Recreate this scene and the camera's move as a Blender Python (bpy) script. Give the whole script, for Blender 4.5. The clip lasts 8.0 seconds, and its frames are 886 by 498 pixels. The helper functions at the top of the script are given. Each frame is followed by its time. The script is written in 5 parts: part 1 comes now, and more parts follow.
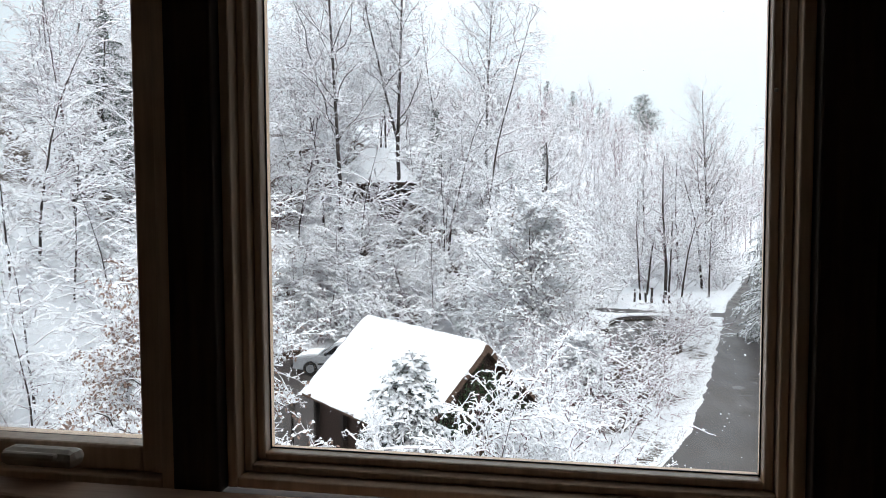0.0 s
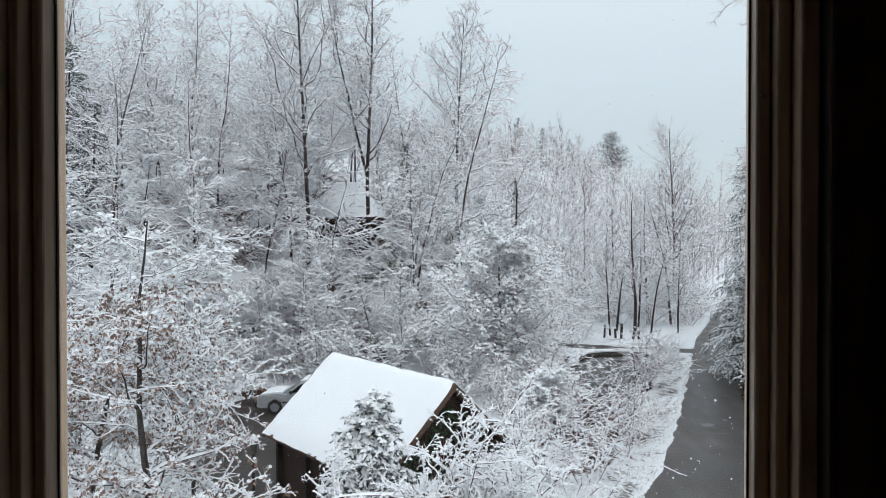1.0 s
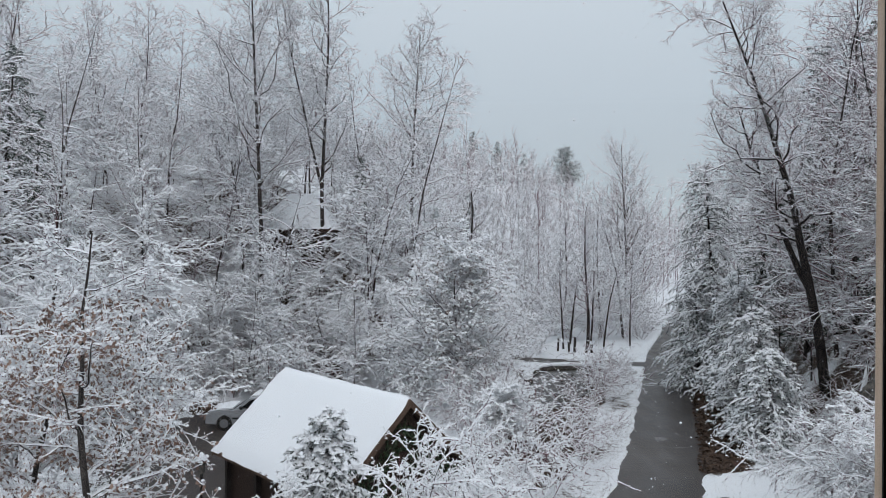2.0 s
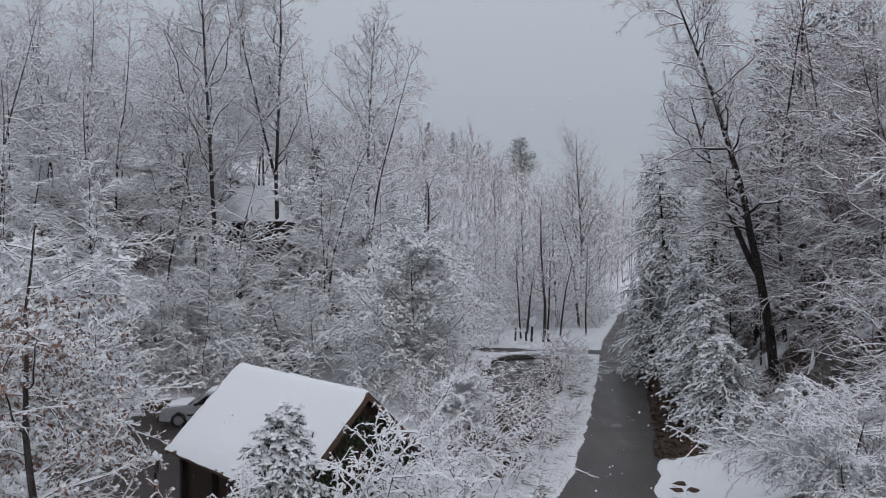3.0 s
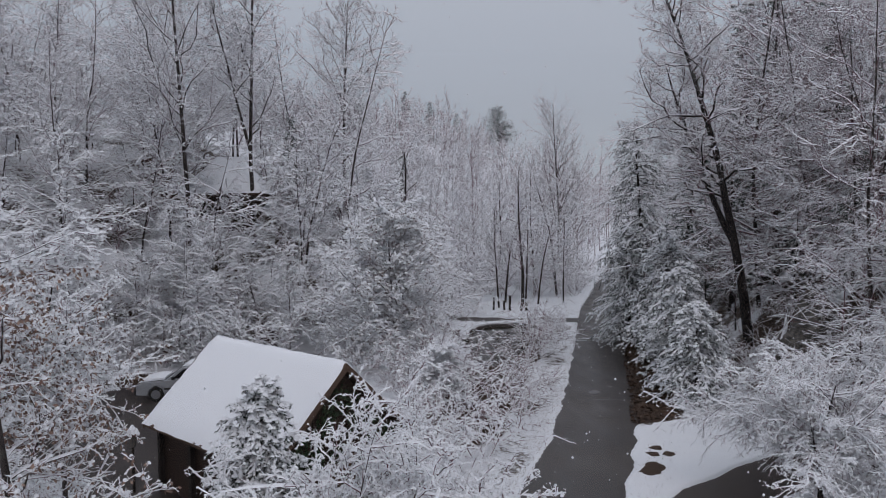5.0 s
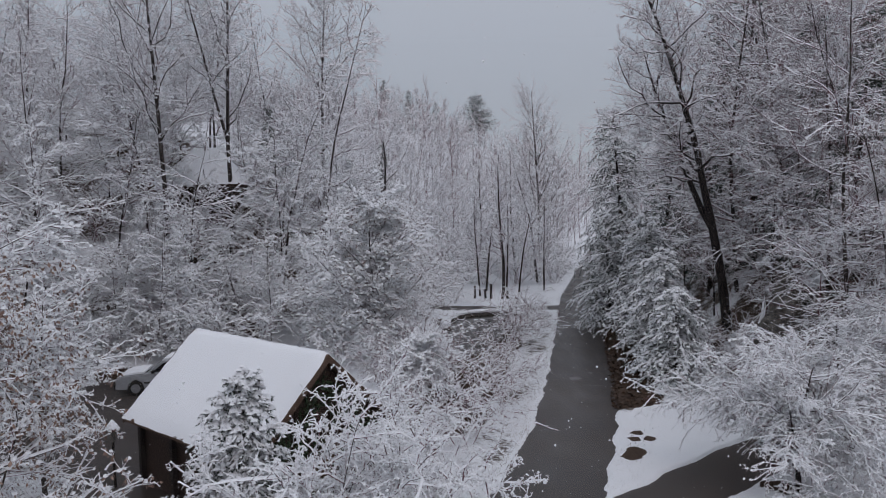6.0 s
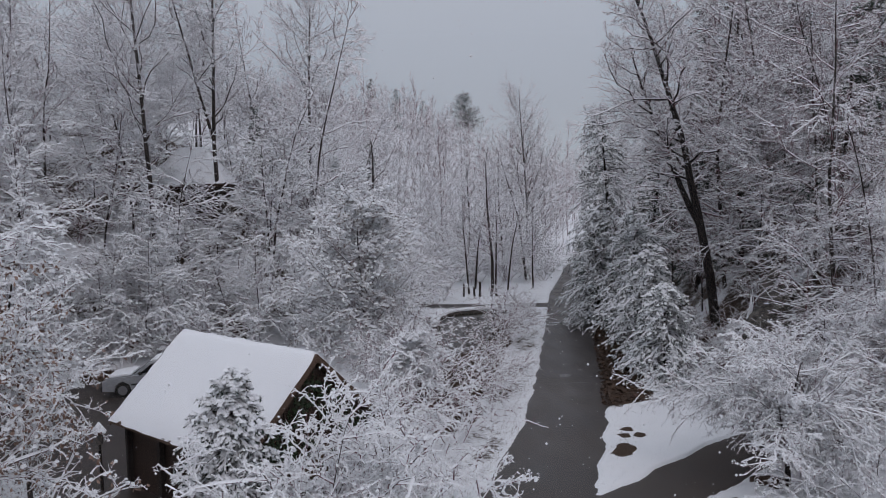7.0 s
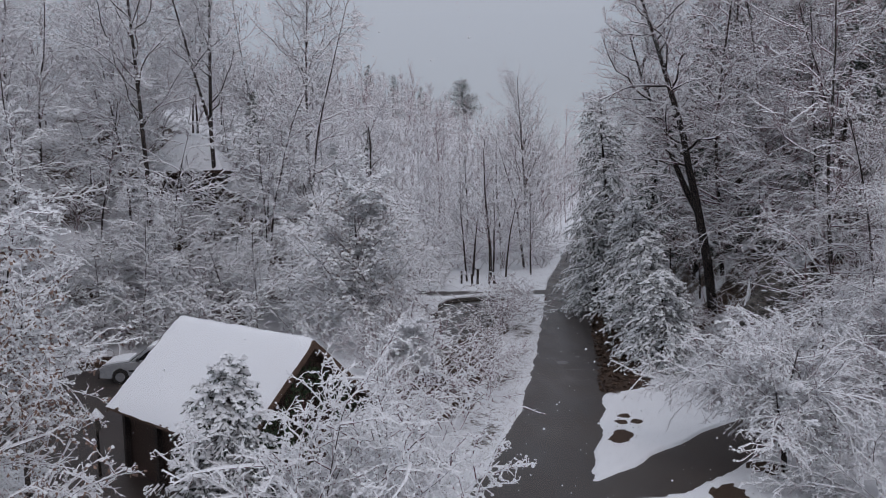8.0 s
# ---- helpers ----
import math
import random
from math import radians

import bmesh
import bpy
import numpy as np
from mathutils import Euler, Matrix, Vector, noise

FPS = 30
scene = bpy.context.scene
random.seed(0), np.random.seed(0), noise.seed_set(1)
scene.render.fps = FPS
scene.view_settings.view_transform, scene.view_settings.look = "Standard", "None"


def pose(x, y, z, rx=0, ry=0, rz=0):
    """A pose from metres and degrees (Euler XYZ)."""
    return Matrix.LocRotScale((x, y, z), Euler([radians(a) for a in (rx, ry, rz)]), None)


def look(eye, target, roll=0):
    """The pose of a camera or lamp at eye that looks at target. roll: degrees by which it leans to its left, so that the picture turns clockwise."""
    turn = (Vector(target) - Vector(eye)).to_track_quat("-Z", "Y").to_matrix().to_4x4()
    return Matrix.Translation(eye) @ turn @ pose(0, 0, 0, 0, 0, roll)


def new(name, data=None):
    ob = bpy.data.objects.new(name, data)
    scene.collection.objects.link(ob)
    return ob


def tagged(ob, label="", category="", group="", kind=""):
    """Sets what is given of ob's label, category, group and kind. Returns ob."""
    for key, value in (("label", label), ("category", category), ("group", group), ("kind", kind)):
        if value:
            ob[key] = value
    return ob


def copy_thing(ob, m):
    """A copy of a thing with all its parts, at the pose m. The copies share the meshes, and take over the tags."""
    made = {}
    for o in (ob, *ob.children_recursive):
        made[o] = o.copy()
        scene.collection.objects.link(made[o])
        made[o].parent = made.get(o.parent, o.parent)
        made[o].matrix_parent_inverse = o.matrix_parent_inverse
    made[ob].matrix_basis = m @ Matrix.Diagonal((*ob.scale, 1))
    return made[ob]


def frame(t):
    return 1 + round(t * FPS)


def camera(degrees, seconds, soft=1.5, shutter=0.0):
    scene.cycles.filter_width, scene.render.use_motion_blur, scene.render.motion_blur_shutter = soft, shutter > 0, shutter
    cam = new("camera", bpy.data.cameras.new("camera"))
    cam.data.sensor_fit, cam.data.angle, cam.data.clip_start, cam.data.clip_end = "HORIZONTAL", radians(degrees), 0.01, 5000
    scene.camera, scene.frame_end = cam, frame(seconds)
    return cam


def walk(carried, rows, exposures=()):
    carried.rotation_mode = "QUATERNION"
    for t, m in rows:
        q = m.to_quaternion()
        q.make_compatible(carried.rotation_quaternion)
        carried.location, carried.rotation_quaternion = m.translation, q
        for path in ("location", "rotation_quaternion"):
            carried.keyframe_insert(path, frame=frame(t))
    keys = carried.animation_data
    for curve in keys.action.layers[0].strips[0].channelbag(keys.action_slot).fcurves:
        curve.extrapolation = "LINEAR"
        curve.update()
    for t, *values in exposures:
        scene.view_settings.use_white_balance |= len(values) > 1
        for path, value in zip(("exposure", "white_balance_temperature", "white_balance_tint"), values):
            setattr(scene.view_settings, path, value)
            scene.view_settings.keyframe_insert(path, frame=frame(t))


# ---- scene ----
# ---- camera and walk ----
PATH = [
    (0.0, 0.155, -1.307, 8.203, 86.582, 0.241, 10.566),
    (0.2, 0.132, -1.229, 8.213, 87.282, 0.338, 8.936),
    (0.5, 0.144, -1.103, 8.204, 87.760, 0.117, 8.215),
    (1.0, 0.226, -0.904, 8.223, 89.215, -0.004, 8.407),
    (1.5, 0.220, -0.776, 8.228, 89.709, -0.242, 8.135),
    (1.8, 0.165, -0.711, 8.239, 90.112, -0.085, 6.539),
    (2.0, 0.122, -0.680, 8.272, 90.170, -0.467, 4.921),
    (2.2, 0.127, -0.677, 8.303, 90.153, -0.544, 3.728),
    (3.5, 0.103, -0.479, 8.272, 89.068, 0.418, 1.162),
    (4.0, 0.100, -0.455, 8.279, 88.813, 0.425, 0.741),
    (4.5, 0.145, -0.442, 8.255, 88.041, 0.510, 0.476),
    (6.0, 0.154, -0.396, 8.265, 86.376, 1.333, -1.533),
    (6.5, 0.148, -0.346, 8.261, 86.335, 1.643, -2.156),
    (7.0, 0.155, -0.305, 8.251, 86.224, 1.751, -2.435),
    (7.5, 0.162, -0.273, 8.239, 85.916, 1.692, -2.582),
    (8.0, 0.163, -0.246, 8.215, 85.277, 1.670, -2.591),
]
EXPOSURES = [(0.0, 0.50, 6850, 23), (0.2, 0.28, 6820, 22), (0.5, 0.12, 6770, 21), (1.0, -0.08, 6720, 21), (1.5, -0.23, 6700, 22), (2.2, -0.52, 6700, 25), (3.5, -0.88, 6720, 31), (4.5, -0.90, 6720, 32), (6.0, -0.90, 6720, 32), (8.0, -0.88, 6720, 33)]
cam = camera(60.88, 8.0, soft=0.5)
walk(cam, [(t, pose(x, y, z, rx, ry, rz)) for t, x, y, z, rx, ry, rz in PATH], EXPOSURES)

# ---- sky and sun: a closed snow sky, brighter towards the zenith ----
world = bpy.data.worlds.new("world")
scene.world = world
world.use_nodes = True
wt = world.node_tree
wt.nodes.clear()
w_out = wt.nodes.new("ShaderNodeOutputWorld")
w_bg = wt.nodes.new("ShaderNodeBackground")
w_sky = wt.nodes.new("ShaderNodeTexSky")
w_sky.sky_type = "NISHITA"
w_sky.sun_disc = False
w_sky.sun_elevation = radians(38)
w_sky.sun_rotation = radians(200)
w_sky_bg = wt.nodes.new("ShaderNodeBackground")
w_sky_bg.inputs["Strength"].default_value = 0.012
wt.links.new(w_sky.outputs["Color"], w_sky_bg.inputs["Color"])
w_co = wt.nodes.new("ShaderNodeTexCoord")
w_sep = wt.nodes.new("ShaderNodeSeparateXYZ")
wt.links.new(w_co.outputs["Generated"], w_sep.inputs[0])
w_ramp = wt.nodes.new("ShaderNodeMapRange")
w_ramp.inputs["From Min"].default_value = 0.12
w_ramp.inputs["From Max"].default_value = 1.0
w_ramp.inputs["To Min"].default_value = 0.84
w_ramp.inputs["To Max"].default_value = 1.75
wt.links.new(w_sep.outputs["Z"], w_ramp.inputs["Value"])
w_tone = wt.nodes.new("ShaderNodeMix")
w_tone.data_type = "RGBA"
w_tone.inputs[6].default_value = (0.745, 0.935, 0.98, 1)
w_tone.inputs[7].default_value = (0.79, 0.95, 0.98, 1)
w_fade = wt.nodes.new("ShaderNodeMapRange")
w_fade.inputs["From Min"].default_value = 0.2
w_fade.inputs["From Max"].default_value = 0.6
wt.links.new(w_sep.outputs["Z"], w_fade.inputs["Value"])
wt.links.new(w_fade.outputs["Result"], w_tone.inputs[0])
wt.links.new(w_tone.outputs[2], w_bg.inputs["Color"])
wt.links.new(w_ramp.outputs["Result"], w_bg.inputs["Strength"])
w_add = wt.nodes.new("ShaderNodeAddShader")
wt.links.new(w_bg.outputs[0], w_add.inputs[0])
wt.links.new(w_sky_bg.outputs[0], w_add.inputs[1])
wt.links.new(w_add.outputs[0], w_out.inputs["Surface"])
sun = new("sun", bpy.data.lights.new("sun", "SUN"))
sun.data.energy = 0.5
sun.data.angle = radians(25)
sun.data.color = (1.0, 0.97, 0.92)
sun.matrix_world = look((0, 0, 60), (-8, 22, 38))


# ---- materials ----
class Mat:
    """A small builder of node materials."""

    def __init__(self, name, rough=0.8, metal=0.0, spec=0.4):
        self.m = bpy.data.materials.new(name)
        self.m.use_nodes = True
        self.t = self.m.node_tree
        self.b = self.t.nodes["Principled BSDF"]
        self.b.inputs["Roughness"].default_value = rough
        self.b.inputs["Metallic"].default_value = metal
        self.b.inputs["Specular IOR Level"].default_value = spec
        self.co = self.node("ShaderNodeTexCoord").outputs["Object"]

    def node(self, kind, **props):
        n = self.t.nodes.new(kind)
        for k, v in props.items():
            n.inputs[k].default_value = v
        return n

    def link(self, a, b):
        self.t.links.new(a, b)

    def noise(self, scale, detail=4.0, rough=0.55, stretch=None, co=None):
        n = self.node("ShaderNodeTexNoise", Scale=scale, Detail=detail, Roughness=rough)
        src = co or self.co
        if stretch:
            mp = self.node("ShaderNodeMapping")
            mp.inputs["Scale"].default_value = stretch
            self.link(src, mp.inputs[0])
            src = mp.outputs[0]
        self.link(src, n.inputs["Vector"])
        return n.outputs["Fac"]

    def ramp(self, fac, lo, hi, a=0.0, b=1.0):
        r = self.node("ShaderNodeMapRange")
        for k, v in zip(("From Min", "From Max", "To Min", "To Max"), (lo, hi, a, b)):
            r.inputs[k].default_value = v
        self.link(fac, r.inputs["Value"])
        return r.outputs["Result"]

    def mix(self, fac, a, b):
        n = self.t.nodes.new("ShaderNodeMix")
        n.data_type = "RGBA"
        if isinstance(fac, float):
            n.inputs[0].default_value = fac
        else:
            self.link(fac, n.inputs[0])
        for i, c in ((6, a), (7, b)):
            if isinstance(c, tuple):
                n.inputs[i].default_value = (*c, 1)
            else:
                self.link(c, n.inputs[i])
        return n.outputs[2]

    def math(self, op, a, b):
        n = self.t.nodes.new("ShaderNodeMath")
        n.operation = op
        for i, v in enumerate((a, b)):
            if isinstance(v, (int, float)):
                n.inputs[i].default_value = v
            else:
                self.link(v, n.inputs[i])
        return n.outputs[0]

    def color(self, c):
        if isinstance(c, tuple):
            self.b.inputs["Base Color"].default_value = (*c, 1)
        else:
            self.link(c, self.b.inputs["Base Color"])
        return self

    def bump(self, h, strength=0.3, dist=0.01):
        n = self.node("ShaderNodeBump", Strength=strength, Distance=dist)
        self.link(h, n.inputs["Height"])
        self.link(n.outputs[0], self.b.inputs["Normal"])
        return self

    def rough(self, v):
        self.link(v, self.b.inputs["Roughness"])
        return self


def snow_material(name="snow", scale=1.0):
    m = Mat(name, rough=0.75, spec=0.25)
    big, small = m.noise(0.6 * scale, 3), m.noise(14.0 * scale, 5)
    m.color(m.mix(big, (0.80, 0.83, 0.86), (0.90, 0.915, 0.93)))
    m.bump(m.math("ADD", m.math("MULTIPLY", big, 2.0), small), 0.35, 0.03)
    return m.m


def twig_snow_material():
    m = Mat("twig_snow", rough=0.8, spec=0.2)
    m.color(m.mix(m.noise(3.0, 2), (0.80, 0.82, 0.85), (0.92, 0.93, 0.94)))
    return m.m


def bark_material(name, dark, light):
    m = Mat(name, rough=0.92, spec=0.2)
    grain = m.noise(9.0, 6, 0.65, (1, 1, 0.18))
    patch = m.noise(1.3, 3)
    base = m.mix(m.ramp(grain, 0.35, 0.68), dark, light)
    m.color(m.mix(m.ramp(patch, 0.62, 0.72, 0.0, 0.5), base, (0.16, 0.17, 0.15)))
    m.bump(grain, 0.6, 0.03)
    return m.m


def snowy_bark_material():
    """Bark with snow driven against its windward side."""
    m = Mat("snow_plastered_bark", rough=0.9, spec=0.2)
    grain = m.noise(9.0, 6, 0.65, (1, 1, 0.18))
    g = m.node("ShaderNodeNewGeometry")
    dot = m.t.nodes.new("ShaderNodeVectorMath")
    dot.operation = "DOT_PRODUCT"
    m.link(g.outputs["Normal"], dot.inputs[0])
    dot.inputs[1].default_value = (-0.55, -0.75, 0.35)
    stuck = m.math("ADD", dot.outputs["Value"], m.math("MULTIPLY", m.math("SUBTRACT", m.noise(5.0, 5, 0.7), 0.5), 2.2))
    wood = m.mix(m.ramp(grain, 0.35, 0.68), (0.032, 0.019, 0.021), (0.105, 0.068, 0.074))
    m.color(m.mix(m.ramp(stuck, 0.35, 0.55), wood, (0.84, 0.86, 0.88)))
    m.bump(grain, 0.5, 0.03)
    return m.m


def wood_material(name, dark, light, grain=(1, 14, 14), rough=0.55):
    m = Mat(name, rough=rough, spec=0.4)
    g = m.noise(4.0, 6, 0.6, grain)
    b = m.noise(1.5, 2)
    m.color(m.mix(m.ramp(b, 0.3, 0.7, 0.0, 0.35), m.mix(m.ramp(g, 0.3, 0.7), dark, light), dark))
    m.bump(g, 0.15, 0.002)
    return m.m


def ground_material():
    m = Mat("snowy_ground", rough=0.8, spec=0.2)
    at = m.node("ShaderNodeAttribute")
    at.attribute_name = "bare"
    speck = m.noise(7.0, 6, 0.7)
    big = m.noise(0.5, 4)
    litter = m.noise(11.0, 8, 0.8)
    snow = m.mix(big, (0.79, 0.82, 0.85), (0.90, 0.915, 0.93))
    soil = m.mix(m.ramp(litter, 0.35, 0.65), (0.016, 0.010, 0.008), (0.115, 0.074, 0.052))
    edge = m.math("ADD", at.outputs["Fac"], m.math("MULTIPLY", m.math("SUBTRACT", speck, 0.5), 1.1))
    m.color(m.mix(m.ramp(edge, 0.42, 0.58), snow, soil))
    m.bump(m.math("ADD", litter, m.math("MULTIPLY", big, 3.0)), 0.5, 0.05)
    return m.m


def asphalt_material():
    m = Mat("wet_asphalt", rough=0.5, spec=0.4)
    big, mid, fine = m.noise(0.18, 4), m.noise(1.1, 5, 0.6, (1, 0.35, 1)), m.noise(60.0, 4)
    c = m.mix(m.ramp(mid, 0.3, 0.7), (0.028, 0.022, 0.020), (0.056, 0.045, 0.040))
    c = m.mix(m.ramp(big, 0.42, 0.62, 0.0, 0.7), c, (0.068, 0.055, 0.046))
    m.color(m.mix(m.ramp(fine, 0.55, 0.8, 0.0, 0.3), c, (0.14, 0.13, 0.12)))
    m.rough(m.ramp(mid, 0.3, 0.7, 0.28, 0.5))
    m.bump(fine, 0.25, 0.008)
    return m.m


def water_material():
    m = Mat("pond_water", rough=0.12, spec=0.5)
    m.color(m.mix(m.noise(0.4, 3), (0.022, 0.020, 0.016), (0.045, 0.040, 0.032)))
    m.b.inputs["IOR"].default_value = 1.33
    m.bump(m.noise(3.0, 3), 0.12, 0.03)
    return m.m


def leaf_material(name, a, b, rough=0.7):
    m = Mat(name, rough=rough, spec=0.3)
    g = m.node("ShaderNodeNewGeometry")
    m.color(m.mix(g.outputs["Random Per Island"], a, b))
    return m.m


SNOW = snow_material()
TWIG_SNOW = twig_snow_material()
BARK = bark_material("grey_brown_bark", (0.022, 0.018, 0.017), (0.085, 0.072, 0.066))
BARK_DARK = bark_material("wet_dark_bark", (0.012, 0.010, 0.010), (0.052, 0.043, 0.040))
TWIG = bark_material("twig_bark", (0.105, 0.036, 0.046), (0.300, 0.125, 0.145))
BARK_SNOWY = snowy_bark_material()
GROUND = ground_material()
ASPHALT = asphalt_material()
WATER = water_material()
NEEDLE = leaf_material("evergreen_needles", (0.030, 0.055, 0.045), (0.070, 0.110, 0.085))
DRY_LEAF = leaf_material("dry_brown_leaf", (0.17, 0.095, 0.075), (0.40, 0.27, 0.21))
LITTER_LEAF = leaf_material("wet_leaf_litter", (0.025, 0.015, 0.011), (0.12, 0.07, 0.045))
SLUSH = Mat("wet_slush", rough=0.35).color((0.15, 0.145, 0.14)).m
DRY_GRASS = leaf_material("dry_grass", (0.05, 0.035, 0.022), (0.16, 0.115, 0.07))
EVERGREEN_LEAF = leaf_material("evergreen_leaf", (0.02, 0.04, 0.02), (0.05, 0.08, 0.04), 0.45)
FRAME_WOOD = wood_material("stained_frame_wood", (0.52, 0.35, 0.23), (0.78, 0.58, 0.42), (14, 14, 1), 0.32)
# Unseen room surfaces, kept pale so they bounce window light onto the frames.
ROOM_WOOD = wood_material("room_panelling", (0.62, 0.46, 0.32), (0.80, 0.64, 0.47), (14, 14, 1))
CEILING_PAINT = Mat("ceiling_paint", rough=0.9)
CEILING_PAINT.color(CEILING_PAINT.mix(CEILING_PAINT.noise(2.0, 3), (0.74, 0.73, 0.70), (0.82, 0.81, 0.79)))
SILL_WOOD = wood_material("stained_sill_wood", (0.46, 0.26, 0.16), (0.70, 0.46, 0.31), (1, 14, 14))
# Near-black base colour carries the shade on the room side of the casing.
SHADED_CASING_WOOD = wood_material("shade_toned_casing_wood", (0.034, 0.021, 0.015), (0.085, 0.052, 0.036), (14, 14, 1), 0.7)
BOARD = wood_material("weathered_board", (0.022, 0.013, 0.010), (0.075, 0.043, 0.032), (14, 14, 1), 0.85)
FASCIA = wood_material("reddish_fascia_wood", (0.06, 0.034, 0.024), (0.15, 0.09, 0.062), (1, 14, 14), 0.8)


# ---- mesh helpers ----
def mesh_from(name, verts, quads=None, tris=None, material=None, smooth=False):
    """A mesh from numpy arrays of points, four-cornered and three-cornered faces."""
    me = bpy.data.meshes.new(name)
    verts = np.asarray(verts, dtype=np.float32).reshape(-1, 3)
    quads = np.zeros((0, 4), np.int32) if quads is None else np.asarray(quads, np.int32).reshape(-1, 4)
    tris = np.zeros((0, 3), np.int32) if tris is None else np.asarray(tris, np.int32).reshape(-1, 3)
    me.vertices.add(len(verts))
    me.vertices.foreach_set("co", verts.ravel())
    loops = np.concatenate([quads.ravel(), tris.ravel()])
    starts = np.concatenate([np.arange(len(quads)) * 4, len(quads) * 4 + np.arange(len(tris)) * 3])
    me.loops.add(len(loops))
    me.loops.foreach_set("vertex_index", loops.astype(np.int32))
    me.polygons.add(len(starts))
    me.polygons.foreach_set("loop_start", starts.astype(np.int32))
    if smooth:
        me.polygons.foreach_set("use_smooth", np.ones(len(starts), dtype=bool))
    if material:
        me.materials.append(material)
    me.update(calc_edges=True)
    me.validate()
    return me


def part(name, bm, material, parent=None, label=""):
    """One mesh object from a bmesh or a mesh, under a thing or a part."""
    if isinstance(bm, bmesh.types.BMesh):
        me = bpy.data.meshes.new(name)
        bm.to_mesh(me)
        bm.free()
        me.materials.append(material)
    else:
        me = bm
    ob = new(name, me)
    if parent:
        ob.parent = parent
    return tagged(ob, label)


def box(bm, lo, hi, bevel=0.0):
    """A box between two corners, with its edges bevelled, added to bm."""
    lo, hi = Vector(lo), Vector(hi)
    r = bmesh.ops.create_cube(bm, size=1.0, matrix=Matrix.Translation((lo + hi) / 2) @ Matrix.Diagonal((*(hi - lo), 1)))
    if bevel:
        edges = list({e for v in r["verts"] for e in v.link_edges})
        bmesh.ops.bevel(bm, geom=edges, offset=bevel, segments=2, profile=0.5, affect="EDGES")
    return bm


def boxes(*pairs, bevel=0.0):
    bm = bmesh.new()
    for lo, hi in pairs:
        box(bm, lo, hi, bevel)
    return bm


def prism(bm, outline, axis_from, axis_to, m=None):
    """A closed outline of (a, b) carried from one x to another: the points are (x, a, b)."""
    m = m or Matrix()
    rings = [[bm.verts.new(m @ Vector((x, a, b))) for a, b in outline] for x in (axis_from, axis_to)]
    n = len(outline)
    bm.faces.new(rings[0][::-1])
    bm.faces.new(rings[1])
    for i in range(n):
        bm.faces.new((rings[0][i], rings[0][(i + 1) % n], rings[1][(i + 1) % n], rings[1][i]))
    bmesh.ops.recalc_face_normals(bm, faces=bm.faces)
    return bm


# ---- the lie of the land ----
ROAD_LINE = [(1.6, 15.0), (3.7, 21.0), (5.35, 25.8), (7.1, 33.2), (9.5, 44.6), (12.9, 61.5), (16.4, 74.5), (20.5, 90.0), (27, 115), (36, 140)]
BRANCH_LINE = [(3.6, 18.9), (6.2, 19.4), (8.1, 20.7), (10.4, 22.6), (14.5, 25.4), (21, 29)]
SIDE_ROAD = [(9.8, 56.2), (5.2, 56.6), (1.5, 57.5), (-4.0, 61.0)]
LEFT_TOE = [(-30, 6), (-18.5, 18), (-19.5, 28), (-20.5, 37), (-16.5, 42.5), (-9, 46.5), (-3.5, 52), (0, 64), (5, 88), (8, 110), (12, 150)]
RIGHT_TOE = [(15.5, 12), (13.5, 26), (13.0, 36), (15.0, 48), (19, 66), (25, 90), (40, 128), (50, 145)]
ISLAND = [(5.1, 19.8), (5.7, 21.4), (6.2, 23.6), (6.9, 25.9), (8.2, 28.2), (10.3, 29.2), (12.5, 28.6), (12.8, 26.4), (10.2, 24.4), (8.4, 22.9), (7.3, 21.6), (6.3, 20.5)]
POND = [(1.9, 51.6), (2.7, 53.6), (4.4, 54.4), (6.2, 54.5), (6.8, 51), (5.2, 45.5), (3.2, 41), (1.2, 38), (0.3, 42), (1.0, 47)]
YARD = [(-16.8, 29.5), (-18.6, 35.5), (-16.2, 39.6), (-11, 40.6), (-6.5, 38), (-3.2, 30), (-3.4, 24), (-6.2, 20.0), (-9.6, 20.4), (-13.4, 22.6)]
YARD_Z = -0.7


def seg_distance(px, py, line):
    """Signed distance (left of the line positive) from points to a polyline."""
    best = np.full(np.shape(px), 1e9)
    sign = np.ones(np.shape(px))
    for (ax, ay), (bx, by) in zip(line[:-1], line[1:]):
        dx, dy = bx - ax, by - ay
        t = np.clip(((px - ax) * dx + (py - ay) * dy) / (dx * dx + dy * dy), 0, 1)
        d = np.hypot(px - ax - t * dx, py - ay - t * dy)
        side = np.where(dx * (py - ay) - dy * (px - ax) >= 0, 1.0, -1.0)
        sign = np.where(d < best, side, sign)
        best = np.minimum(best, d)
    return best * sign


def poly_distance(px, py, poly):
    """Signed distance to a closed outline, negative inside."""
    d = np.abs(seg_distance(px, py, poly + poly[:1]))
    inside = np.zeros(np.shape(px), bool)
    for (ax, ay), (bx, by) in zip(poly, poly[1:] + poly[:1]):
        cross = (ay > py) != (by > py)
        inside ^= cross & (px < (bx - ax) * (py - ay) / ((by - ay) or 1e-9) + ax)
    return np.where(inside, -d, d)


def wobble(x, y, s, seed=0.0):
    """Cheap smooth noise, about -1 to 1."""
    return (np.sin(x * s + 1.3 + seed) * np.cos(y * s * 0.83 + 0.7 * seed) + 0.6 * np.sin(x * s * 2.3 - y * s * 1.9 + 2 * seed) + 0.35 * np.sin(x * s * 4.7 + y * s * 5.1 + 3.1 * seed)) / 1.6


def smooth(t):
    t = np.clip(t, 0, 1)
    return t * t * (3 - 2 * t)


